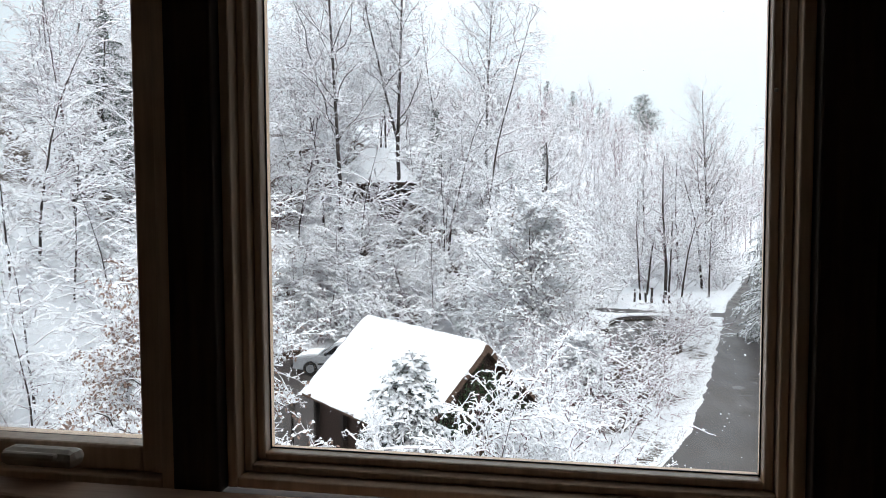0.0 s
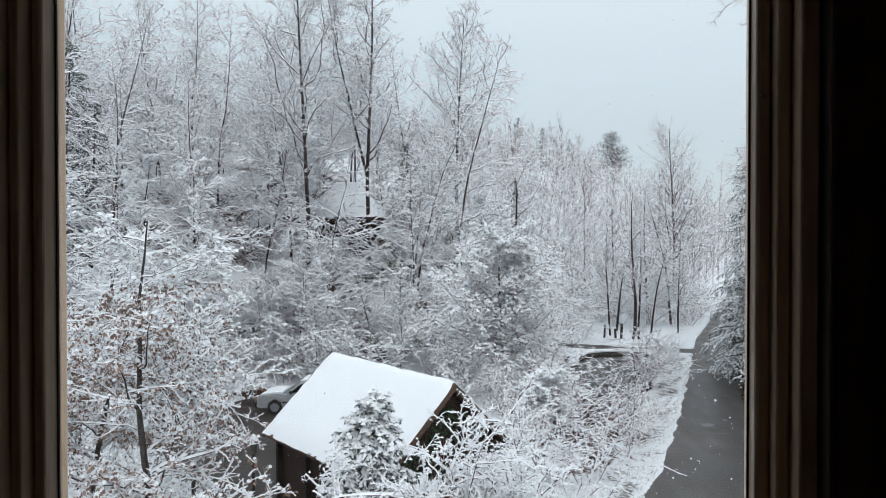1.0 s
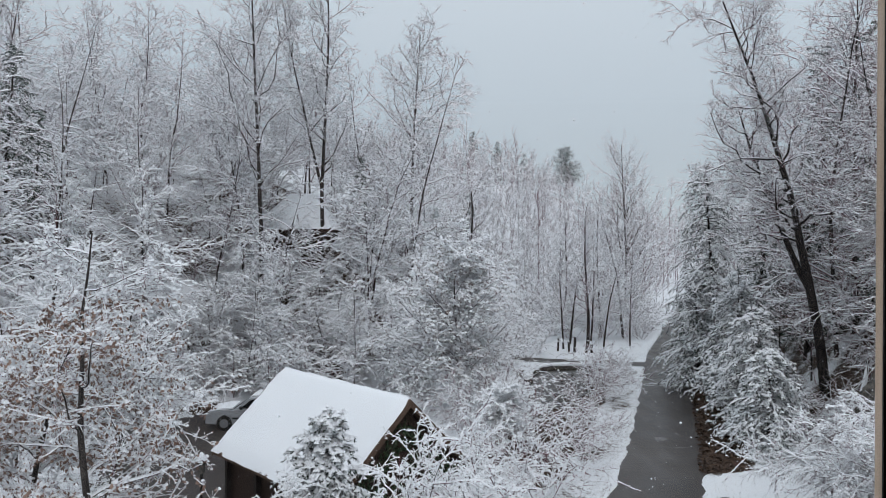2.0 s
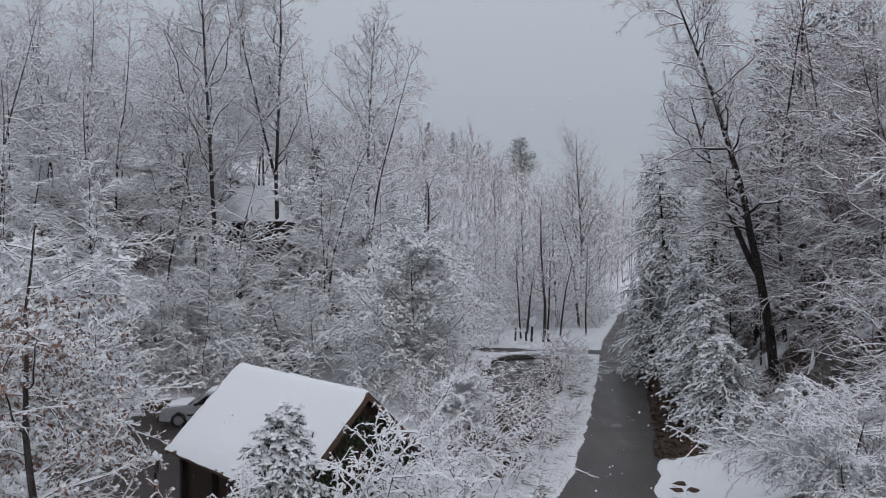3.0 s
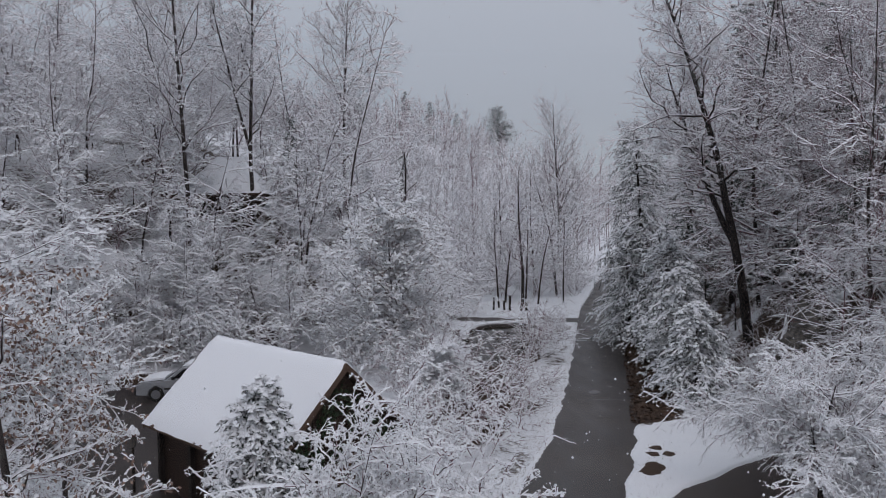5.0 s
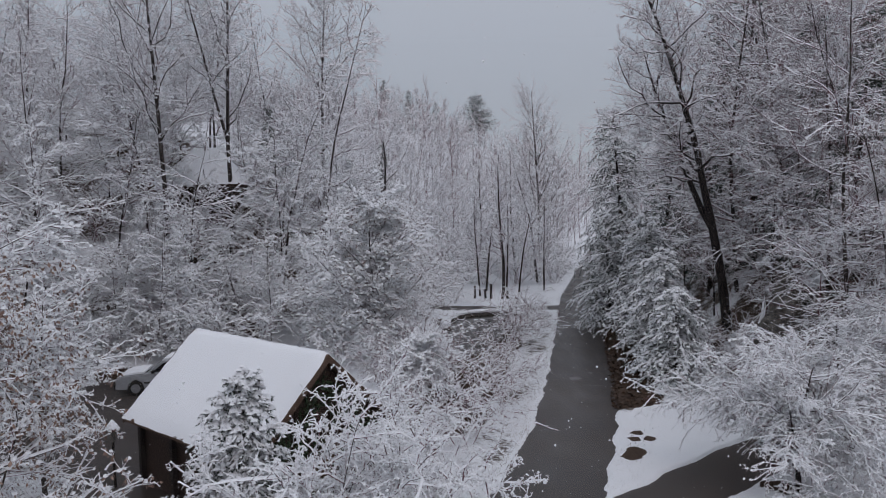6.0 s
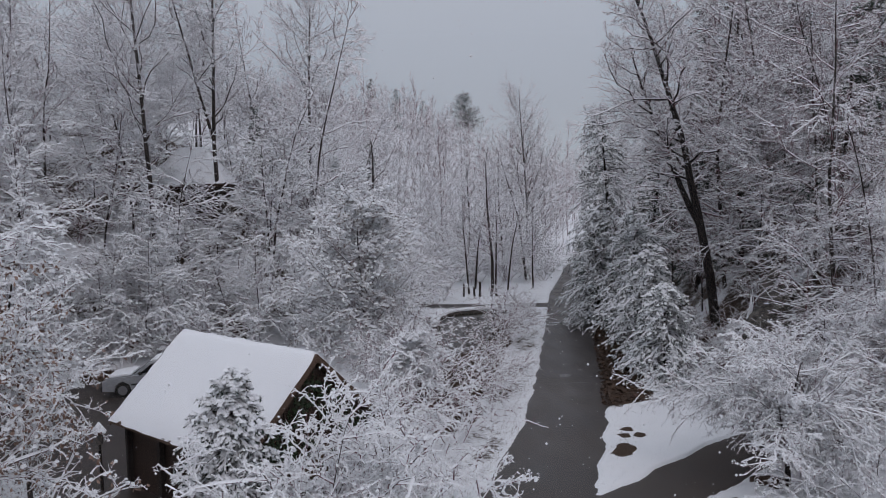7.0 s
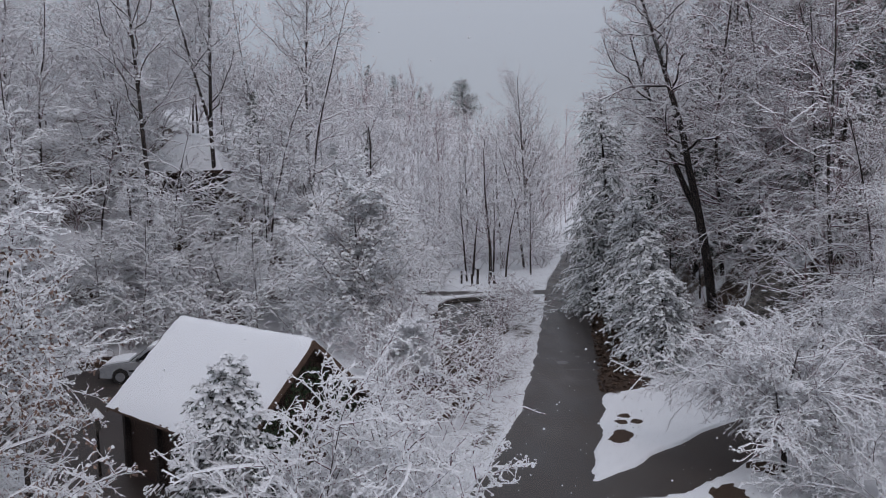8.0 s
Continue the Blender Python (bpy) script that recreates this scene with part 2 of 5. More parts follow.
def paved(x, y):
    """Distance outside the paved drive, negative on it."""
    d = np.abs(seg_distance(x, y, ROAD_LINE)) - 1.55
    b = np.abs(seg_distance(x, y, BRANCH_LINE)) - 1.15
    s = np.abs(seg_distance(x, y, SIDE_ROAD)) - 1.3
    d = np.minimum(np.minimum(d, b), s)
    d = np.maximum(d, -poly_distance(x, y, ISLAND))
    d = np.where(y < 18.2 + 0.12 * (x - 4), np.maximum(d, 0.6), d)
    return d + 0.10 * wobble(x, y, 2.1)


def land(x, y):
    """Height of the snowy ground; the drive lies at zero."""
    x, y = np.asarray(x, float), np.asarray(y, float)
    left = np.maximum(seg_distance(x, y, LEFT_TOE), 0)
    right = np.maximum(-seg_distance(x, y, RIGHT_TOE), 0)
    hill = 22.0 * (1 - np.exp(-left / 20.0)) + 0.6 * smooth(left / 6) * wobble(x, y, 0.18)
    bank = 24.0 * (1 - np.exp(-right / 34.0)) + 0.5 * smooth(right / 5) * wobble(x, y, 0.22, 2)
    far = smooth((y - 100) / 80) * np.clip(15 - 0.42 * x, 2, 24) * (1 - 0.75 * smooth(left / 40))
    z = hill + bank + far + 0.05 * wobble(x, y, 0.8) + 0.05
    near = smooth((14 - y) / 8)
    z = np.where(x > -9, z * (1 - 0.9 * near), z)
    d = paved(x, y)
    z = np.where(d < 1.5, z * smooth(d / 1.5) + 0.07 * (1 - smooth(d / 1.5)), z)
    z = np.where(d < 0.0, 0.07 - 0.25 * smooth(-d / 0.16), z)
    k = poly_distance(x, y, YARD) + 0.12 * wobble(x, y, 1.9, 2)
    z = np.where(k < 2.4, z * smooth(k / 2.4) + (1 - smooth(k / 2.4)) * (YARD_Z + 0.08 - 0.3 * smooth((0.1 - k) / 0.3)), z)
    p = poly_distance(x, y, POND)
    return np.where(p < 1.2, z * smooth(p / 1.2) + (1 - smooth(p / 1.2)) * (0.0 - 1.2 * smooth((0.4 - p) / 1.0)), z)


def bare(x, y):
    """Where the snow has not covered the leaf litter."""
    road = seg_distance(x, y, ROAD_LINE)
    strip = smooth(1.25 - np.abs(-road - 2.3) / 1.5) * smooth((y - 27) / 2) * smooth((52 - y) / 6)
    out = 0.95 * strip * (poly_distance(x, y, ISLAND) > 0.0)
    verge = smooth(1.3 - np.abs(road - 2.5) / 1.1) * (0.41 + 0.22 * wobble(x, y, 1.1)) * smooth((y - 20) / 3) * smooth((60 - y) / 10)
    thicket = 0.8 * smooth((road - 2.9) / 0.8) * smooth((8.5 - road) / 2) * smooth((y - 24) / 3) * smooth((53 - y) / 4)
    verge = np.maximum(verge, thicket + 0.2 * wobble(x, y, 1.3, 3) * (thicket > 0.1))
    edge = np.minimum(np.abs(poly_distance(x, y, POND)), np.abs(poly_distance(x, y, YARD)))
    shore = smooth((y - 18) / 4) * smooth(1.3 - edge / 1.4) * (0.55 + 0.35 * wobble(x, y, 1.4, 5))
    hill_d, bank_d = seg_distance(x, y, LEFT_TOE), -seg_distance(x, y, RIGHT_TOE)
    slope = np.where(hill_d > -2, (0.38 + 0.08 * smooth((y - 38) / 6) * smooth((80 - y) / 15) + 0.2 * wobble(x, y, 0.9, 1) + 0.15 * wobble(x, y, 0.21, 4)) * smooth((hill_d + 2.0) / 2) * smooth((y - 29) / 5), (0.56 + 0.3 * wobble(x, y, 0.9, 1) + 0.12 * wobble(x, y, 0.3, 6)) * smooth((bank_d + 1.0) / 2) * (y > 27))
    out = np.maximum(np.maximum(out, verge), np.maximum(shore, slope))
    for cx, cy, r in ((7.42, 25.2, 0.16), (7.15, 24.55, 0.18), (7.65, 24.6, 0.19), (6.85, 23.35, 0.32), (6.65, 22.9, 0.3), (9.95, 20.0, 0.36), (8.2, 18.35, 0.42)):
        k = np.hypot((x - cx), (y - cy) * 0.8) / r
        out = np.maximum(out, 1.4 * smooth((1.25 - k + 0.35 * wobble(x, y, 6.0)) / 0.4))
    return out


def grid_mesh(name, xs, ys, material):
    gx, gy = np.meshgrid(xs, ys, indexing="ij")
    z = land(gx, gy)
    n, m = gx.shape
    idx = np.arange(n * m).reshape(n, m)
    quads = np.stack([idx[:-1, :-1], idx[1:, :-1], idx[1:, 1:], idx[:-1, 1:]], -1).reshape(-1, 4)
    me = mesh_from(name, np.stack([gx, gy, z], -1), quads, None, material, True)
    at = me.attributes.new("bare", "FLOAT", "POINT")
    at.data.foreach_set("value", bare(gx, gy).astype(np.float32).ravel())
    return me


xs = np.concatenate([np.linspace(-1500, -70, 14), np.arange(-64, -24, 2.0), np.arange(-24, -2, 0.5), np.arange(-2, 16, 0.14), np.arange(16, 30, 0.6), np.arange(30, 80, 2.5), np.linspace(90, 1500, 14)])
ys = np.concatenate([np.linspace(-600, 2, 10), np.arange(4, 16, 1.0), np.arange(16, 32, 0.14), np.arange(32, 64, 0.3), np.arange(64, 130, 1.6), np.arange(130, 300, 6.0), np.linspace(320, 2500, 16)])
ground = tagged(new("ground", grid_mesh("ground", xs, ys, GROUND)), "snow-covered valley floor and wooded slopes with leaf litter", "ground", kind="structure")


def strip_mesh(name, line, half, z, material):
    """A flat ribbon along a line, four vertices wide."""
    vs = []
    for i, (px, py) in enumerate(line):
        ax, ay = line[max(i - 1, 0)]
        bx, by = line[min(i + 1, len(line) - 1)]
        k = math.hypot(bx - ax, by - ay)
        nx, ny = -(by - ay) / k, (bx - ax) / k
        for o in (half, half / 3, -half / 3, -half):
            vs.append((px + nx * o, py + ny * o, z))
    q = [(i * 4 + j, i * 4 + 4 + j, i * 4 + 5 + j, i * 4 + 1 + j) for i in range(len(line) - 1) for j in range(3)]
    return mesh_from(name, np.array(vs), np.array(q), None, material)


road = tagged(new("road", strip_mesh("road", ROAD_LINE, 2.2, 0.0, ASPHALT)), "wet brown-grey asphalt lane with patches of slush", "road", kind="structure")
drive = tagged(new("driveway", strip_mesh("driveway", BRANCH_LINE, 1.9, 0.004, ASPHALT)), "wet dark asphalt drive branching off the lane", "driveway", kind="structure")
side_road = tagged(new("side_road", strip_mesh("side_road", SIDE_ROAD, 1.7, 0.008, ASPHALT)), "wet side lane beyond the pond", "road", kind="structure")
bm = bmesh.new()
bm.faces.new([bm.verts.new((x, y, -0.14)) for x, y in POND])
water = tagged(part("water", bm, WATER), "still pond water with small ripples", "water", kind="structure")
bm = bmesh.new()
bm.faces.new([bm.verts.new((x, y, YARD_Z)) for x, y in YARD])
yard = tagged(part("yard", bm, ASPHALT), "wet dark asphalt yard beside the timber cabin", "yard", kind="structure")


# ---- trees: limbs, branches and twigs grown level by level ----
UP = np.array([0.0, 0.0, 1.0])


def unit(v):
    return v / np.maximum(np.linalg.norm(v, axis=-1, keepdims=True), 1e-9)


class Grower:
    """Grows one plant and gathers its tubes; wood by level, and the snow that lies on it."""

    def __init__(self, seed):
        self.r = np.random.RandomState(seed)
        self.tubes = {}
        self.leaves = []

    def lines(self, start, way, length, seg, jitter, lift):
        """Bent centre lines, (n, seg + 1, 3)."""
        n = len(start)
        pts = np.empty((n, seg + 1, 3))
        pts[:, 0] = start
        d = unit(way)
        for i in range(seg):
            d = unit(d + jitter * self.r.randn(n, 3) + lift * UP / seg)
            pts[:, i + 1] = pts[:, i] + d * (length / seg)[:, None]
        return pts

    def children(self, pts, length, count, lo, hi, angle, spread, ratio, taper=0.6, flat=0.0):
        """Where branches leave their parents: starts, ways, lengths and their place along the parent."""
        n, s = len(pts), pts.shape[1] - 1
        u = (lo + (hi - lo) * (np.arange(count)[None] + self.r.rand(n, count)) / count).clip(0, 0.999)
        k = (u * s).astype(int)
        f = (u * s - k)[..., None]
        rows = np.arange(n)[:, None]
        a, b = pts[rows, k], pts[rows, k + 1]
        start = (a + (b - a) * f).reshape(-1, 3)
        along = unit(b - a).reshape(-1, 3)
        side = self.r.randn(n * count, 3)
        side[:, 2] *= 1 - flat
        side = unit(side - (side * along).sum(-1, keepdims=True) * along)
        ang = np.radians(angle + spread * self.r.randn(n * count))[:, None]
        way = along * np.cos(ang) + side * np.sin(ang)
        ln = np.repeat(length, count) * ratio * (1 - taper * u.ravel()) * (0.65 + 0.7 * self.r.rand(n * count))
        return start, way, ln, u.ravel()

    def tube(self, key, pts, r0, r1, sides):
        """Tapered tubes along centre lines; kept as verts, quads and tris."""
        n, s1, _ = pts.shape
        t = np.gradient(pts, axis=1)
        t = unit(t)
        ref = np.where(np.abs(t[..., 2:3]) > 0.9, np.array([1.0, 0, 0]), UP)
        a = unit(np.cross(t, ref))
        b = np.cross(t, a)
        w = np.linspace(0, 1, s1)[None, :, None]
        rad = r0[:, None, None] * (1 - w) + r1[:, None, None] * w
        ang = np.arange(sides) * 2 * np.pi / sides + (np.pi / 2 if sides == 3 else 0)
        v = pts[:, :, None] + rad[..., None] * (np.cos(ang)[:, None] * a[:, :, None] + np.sin(ang)[:, None] * b[:, :, None])
        idx = np.arange(n * s1 * sides).reshape(n, s1, sides)
        nxt = np.roll(idx, -1, axis=2)
        q = np.stack([idx[:, :-1], nxt[:, :-1], nxt[:, 1:], idx[:, 1:]], -1).reshape(-1, 4)
        self.tubes.setdefault(key, []).append((v.reshape(-1, 3), q, np.zeros((0, 3), int)))

    def spike(self, key, a, b, rad):
        """Twigs that run to a point: three faces each."""
        n = len(a)
        t = unit(b - a)
        ref = np.where(np.abs(t[:, 2:3]) > 0.9, np.array([1.0, 0, 0]), UP)
        p = unit(np.cross(t, ref))
        q = np.cross(t, p)
        ring = [a + rad[:, None] * (math.cos(k) * p + math.sin(k) * q) for k in (0.5236, 2.618, 4.712)]
        v = np.stack(ring + [b], 1).reshape(-1, 3)
        i = np.arange(n)[:, None] * 4
        tr = np.concatenate([i + [0, 1, 3], i + [1, 2, 3], i + [2, 0, 3]], 0)
        self.tubes.setdefault(key, []).append((v, np.zeros((0, 4), int), tr))

    def cap(self, pts, rad, thick, every=1.0):
        """Snow lying along branches, a ridge open below, thicker the flatter they run."""
        keep = self.r.rand(len(pts)) < every
        pts, rad = pts[keep], rad[keep]
        n, s1 = pts.shape[:2]
        if not n:
            return
        d = unit(pts[:, -1] - pts[:, 0])
        flat = np.sqrt(np.maximum(1 - d[:, 2] ** 2, 0.0)).clip(0.2, 1)
        w = np.linspace(1, 0.6, s1)[None, :, None]
        t = unit(np.gradient(pts, axis=1))
        a = unit(np.cross(t, UP) + 1e-4)
        up = np.cross(a, t)
        half = ((rad + 0.6 * thick) * flat)[:, None, None] * w
        top = (rad[:, None] + thick * flat[:, None] * (0.35 + 1.5 * self.r.rand(n, s1)))[..., None] * w
        half = half * (0.6 + 0.7 * self.r.rand(n, s1, 1))
        v = np.stack([pts - a * half + up * 0.1 * top, pts + up * top, pts + a * half + up * 0.1 * top], 2)
        i = np.arange(n * s1 * 3).reshape(n, s1, 3)
        q = np.concatenate([np.stack([i[:, :-1, k], i[:, :-1, k + 1], i[:, 1:, k + 1], i[:, 1:, k]], -1).reshape(-1, 4) for k in (0, 1)])
        self.tubes.setdefault("snow_load", []).append((v.reshape(-1, 3), q, np.zeros((0, 3), int)))

    def cap_spike(self, a, b, rad, thick, every=1.0):
        keep = self.r.rand(len(a)) < every
        a, b, rad = a[keep], b[keep], rad[keep]
        n = len(a)
        if not n:
            return
        d = unit(b - a)
        flat = np.sqrt(np.maximum(1 - d[:, 2] ** 2, 0)).clip(0.25, 1)
        side = unit(np.cross(d, UP) + 1e-4)
        up = np.cross(side, d)
        half = ((rad + 0.6 * thick) * flat)[:, None]
        top = (rad + 1.3 * thick * flat * (0.6 + 0.8 * self.r.rand(n)))[:, None]
        v = np.stack([a - side * half, a + up * top, a + side * half, b + up * rad[:, None] * 0.5], 1).reshape(-1, 3)
        i = np.arange(n)[:, None] * 4
        tr = np.concatenate([i + [0, 1, 3], i + [1, 2, 3]], 0)
        self.tubes.setdefault("snow_load", []).append((v, np.zeros((0, 4), int), tr))

    def clumps(self, at, rad, soft=False):
        """Tufts of snow caught in forks and on buds: small uneven mounds, rounder where soft."""
        n = len(at)
        r = rad * (0.5 + 1.0 * self.r.rand(n))[:, None]
        turn = self.r.rand(n) * 6.28
        steps = (0.0, 1.257, 2.513, 3.77, 5.027) if soft else (0.0, 1.57, 3.14, 4.71)
        m = len(steps)
        rows = ((1.0, -0.3), (0.78, 0.45)) if soft else ((1.0, -0.1),)
        ring = [at + r * np.stack([f * np.cos(turn + k), f * np.sin(turn + k), z + 0.25 * self.r.rand(n)], 1) * (0.7 + 0.6 * self.r.rand(n))[:, None] for f, z in rows for k in steps]
        v = np.stack(ring + [at + UP * r * 0.9], 1).reshape(-1, 3)
        i = np.arange(n)[:, None] * (m * len(rows) + 1)
        top, last = m * len(rows), m * (len(rows) - 1)
        t = np.concatenate([i + [last + k, last + (k + 1) % m, top] for k in range(m)], 0)
        q = np.concatenate([i + [k, (k + 1) % m, m + (k + 1) % m, m + k] for k in range(m)], 0) if soft else np.zeros((0, 4), int)
        self.tubes.setdefault("snow_load", []).append((v, q, t))

    def mesh(self, key, material, flat=True):
        if key not in self.tubes:
            return None
        vs, qs, ts, k = [], [], [], 0
        for v, q, t in self.tubes[key]:
            vs.append(v)
            qs.append(q + k)
            ts.append(t + k)
            k += len(v)
        return mesh_from(key, np.concatenate(vs), np.concatenate(qs), np.concatenate(ts), material, not flat)

    def leaf(self, at, size, droop=0.8):
        """Folded leaves of four corners hanging at places."""
        n = len(at)
        d = unit(self.r.randn(n, 3) * np.array([1, 1, 0.5]) - droop * UP)
        s = unit(np.cross(d, self.r.randn(n, 3)))
        up = np.cross(s, d)
        L = size * (0.6 + 0.8 * self.r.rand(n))[:, None]
        w = L * 0.28
        v = np.stack([at, at + d * L * 0.5 + s * w + up * w * 0.3, at + d * L, at + d * L * 0.5 - s * w + up * w * 0.3], 1)
        i = np.arange(n)[:, None] * 4
        tr = np.concatenate([i + [0, 1, 2], i + [0, 2, 3]], 0)
        self.tubes.setdefault("foliage", []).append((v.reshape(-1, 3), np.zeros((0, 4), int), tr))


STUFF = ("crown", "snow_load", "foliage", "needle_sprays")


def tree_thing(name, g, materials, label, category="tree", group=""):
    """An Empty at the foot, with a mesh for each kind of part that was grown."""
    ob = tagged(new(name), label, category, group)
    for key, mat in materials.items():
        me = g.mesh(key, mat, flat=key not in ("trunk", "snow_load"))
        if me:
            p = part(key.split("#")[0], me, mat, ob)
            if key in STUFF:
                tagged(p, kind="stuff")
    return ob


def limbs_apart(g, key, lines, r0, r1, sides, materials, mat):
    """Each limb or stem a part of its own."""
    for i in range(len(lines)):
        k = f"{key}#{i}"
        g.tube(k, lines[i:i + 1], r0[i:i + 1], r1[i:i + 1], sides)
        materials[k] = mat


def bare_tree(name, seed, height, radius, label, limbs=14, first=0.3, branches=8, twigs=7, tips=3, lean=(0, 0), limb_angle=50, limb_len=0.38, lift=0.5,
              snow=0.018, dense=1.0, droop=0.0, bark=None, leaves=0, jitter=0.05, trunk_snow=0.0, twig_rad=0.006, category="tree", group="", forks=0, leaf_low=1.0,
              fine=False, apart=False, bseg=3, taper=0.62, flat=0.35, bang=48, bratio=0.46, crook=0.14, tufts=0.0, tuft=0.03, bend=(0, 0), tratio=0.42):
    g = Grower(seed)
    bark = bark or BARK
    twig_bark = TWIG
    mats = {"trunk": bark}
    way = unit(np.array([[lean[0], lean[1], 1.0]]))
    H = np.array([height])
    trunk = g.lines(np.zeros((1, 3)) - 0.3 * UP * radius / 0.15, way, H, 12, jitter, 0.2)
    rise = np.linspace(0, 1, 13)[None, :, None]
    trunk = trunk + rise ** 2.2 * height * np.array([bend[0], bend[1], 0.0])
    g.tube("trunk", trunk, np.array([radius]), np.array([radius * 0.12]), 8)
    if trunk_snow:
        g.cap(trunk, np.array([radius * trunk_snow]), 0.02)
    s, w, ln, u = g.children(trunk, H, limbs, first, 0.97, limb_angle, 10, limb_len, taper)
    if forks:
        fs, fw, fln, fu = g.children(trunk, H, forks, 0.25, 0.55, 22, 5, 0.62, 0.35)
        fr = radius * (1 - 0.8 * fu) * 0.8
        fl = g.lines(fs, fw, fln, 9, jitter * 1.2, 0.5)
        limbs_apart(g, "fork", fl, fr, fr * 0.15, 6, mats, bark)
        g.cap(fl, fr * 0.5, snow * 0.5)
        s2, w2, ln2, u2 = g.children(fl, fln, max(limbs // (2 * forks), 3), 0.25, 0.97, limb_angle, 10, limb_len * 1.3, 0.6)
        s, w, ln, u = np.concatenate([s, s2]), np.concatenate([w, w2]), np.concatenate([ln, ln2]), np.concatenate([u, 0.5 + 0.4 * u2])
    lr = (radius * (1 - 0.85 * u) * 0.42).clip(0.012, None)
    limb = g.lines(s, w, ln, 7, crook, lift)
    if apart:
        limbs_apart(g, "limb", limb, lr, lr * 0.2, 5, mats, bark)
    else:
        g.tube("crown", limb, lr, lr * 0.2, 3)
    g.cap(limb, lr * 0.75, snow)
    s, w, bl, u = g.children(limb, ln, branches, 0.10, 0.99, bang, 12, bratio, 0.5, flat)
    br = (np.repeat(lr, branches) * (1 - 0.8 * u) * 0.45).clip(0.007, None)
    b_l = g.lines(s, w, bl, bseg, 0.18, lift * 0.4 - droop)
    g.tube("crown", b_l, br, br * 0.3, 3)
    g.cap(b_l, br, snow * 0.85)
    s, w, tl, u = g.children(b_l, bl, twigs, 0.08, 1.0, bang + 4, 18, tratio, 0.35, flat)
    tr = np.full(len(s), twig_rad)
    tw = g.lines(s, w, tl, 3 if fine else 2, 0.36 if fine else 0.26, -droop * 0.8)
    if fine:
        g.tube("crown", tw, tr, tr * 0.5, 3)
        g.cap(tw, tr, snow * 0.8, dense)
    else:
        g.spike("crown", tw[:, 0], tw[:, 2], tr)
        g.cap_spike(tw[:, 0], tw[:, 2], tr, snow * 0.8, dense)
    if tips:
        s, w, pl, u = g.children(tw, tl, tips, 0.12, 1.0, 52, 18, 0.5, 0.3, flat)
        end = s + unit(w - droop * 0.6 * UP) * pl[:, None]
        wood = g.r.rand(len(s)) < (1.0 if fine else 0.55)
        g.spike("crown", s[wood], end[wood], np.full(int(wood.sum()), twig_rad * 0.8))
        g.cap_spike(s, end, np.full(len(s), twig_rad * 0.7), snow * 0.75, dense * (1.0 if fine else 0.75))
    if tufts:
        g.clumps(tw[g.r.rand(len(tw)) < tufts][:, -1], tuft, fine)
        g.clumps(tw[g.r.rand(len(tw)) < tufts * 0.6][:, 1], tuft, fine)
        if fine:
            g.clumps(b_l[g.r.rand(len(b_l)) < 0.7][:, 1] + 0.01 * UP, tuft * 1.4, True)
    if leaves:
        pick = (g.r.rand(len(tw)) < leaves) & (tw[:, -1, 2] < height * leaf_low)
        at = tw[pick].reshape(-1, 3)
        g.leaf(at + 0.03 * g.r.randn(*at.shape), 0.085, 1.3)
    mats.update({"crown": twig_bark, "foliage": DRY_LEAF, "snow_load": TWIG_SNOW})
    return tree_thing(name, g, mats, label, category, group)


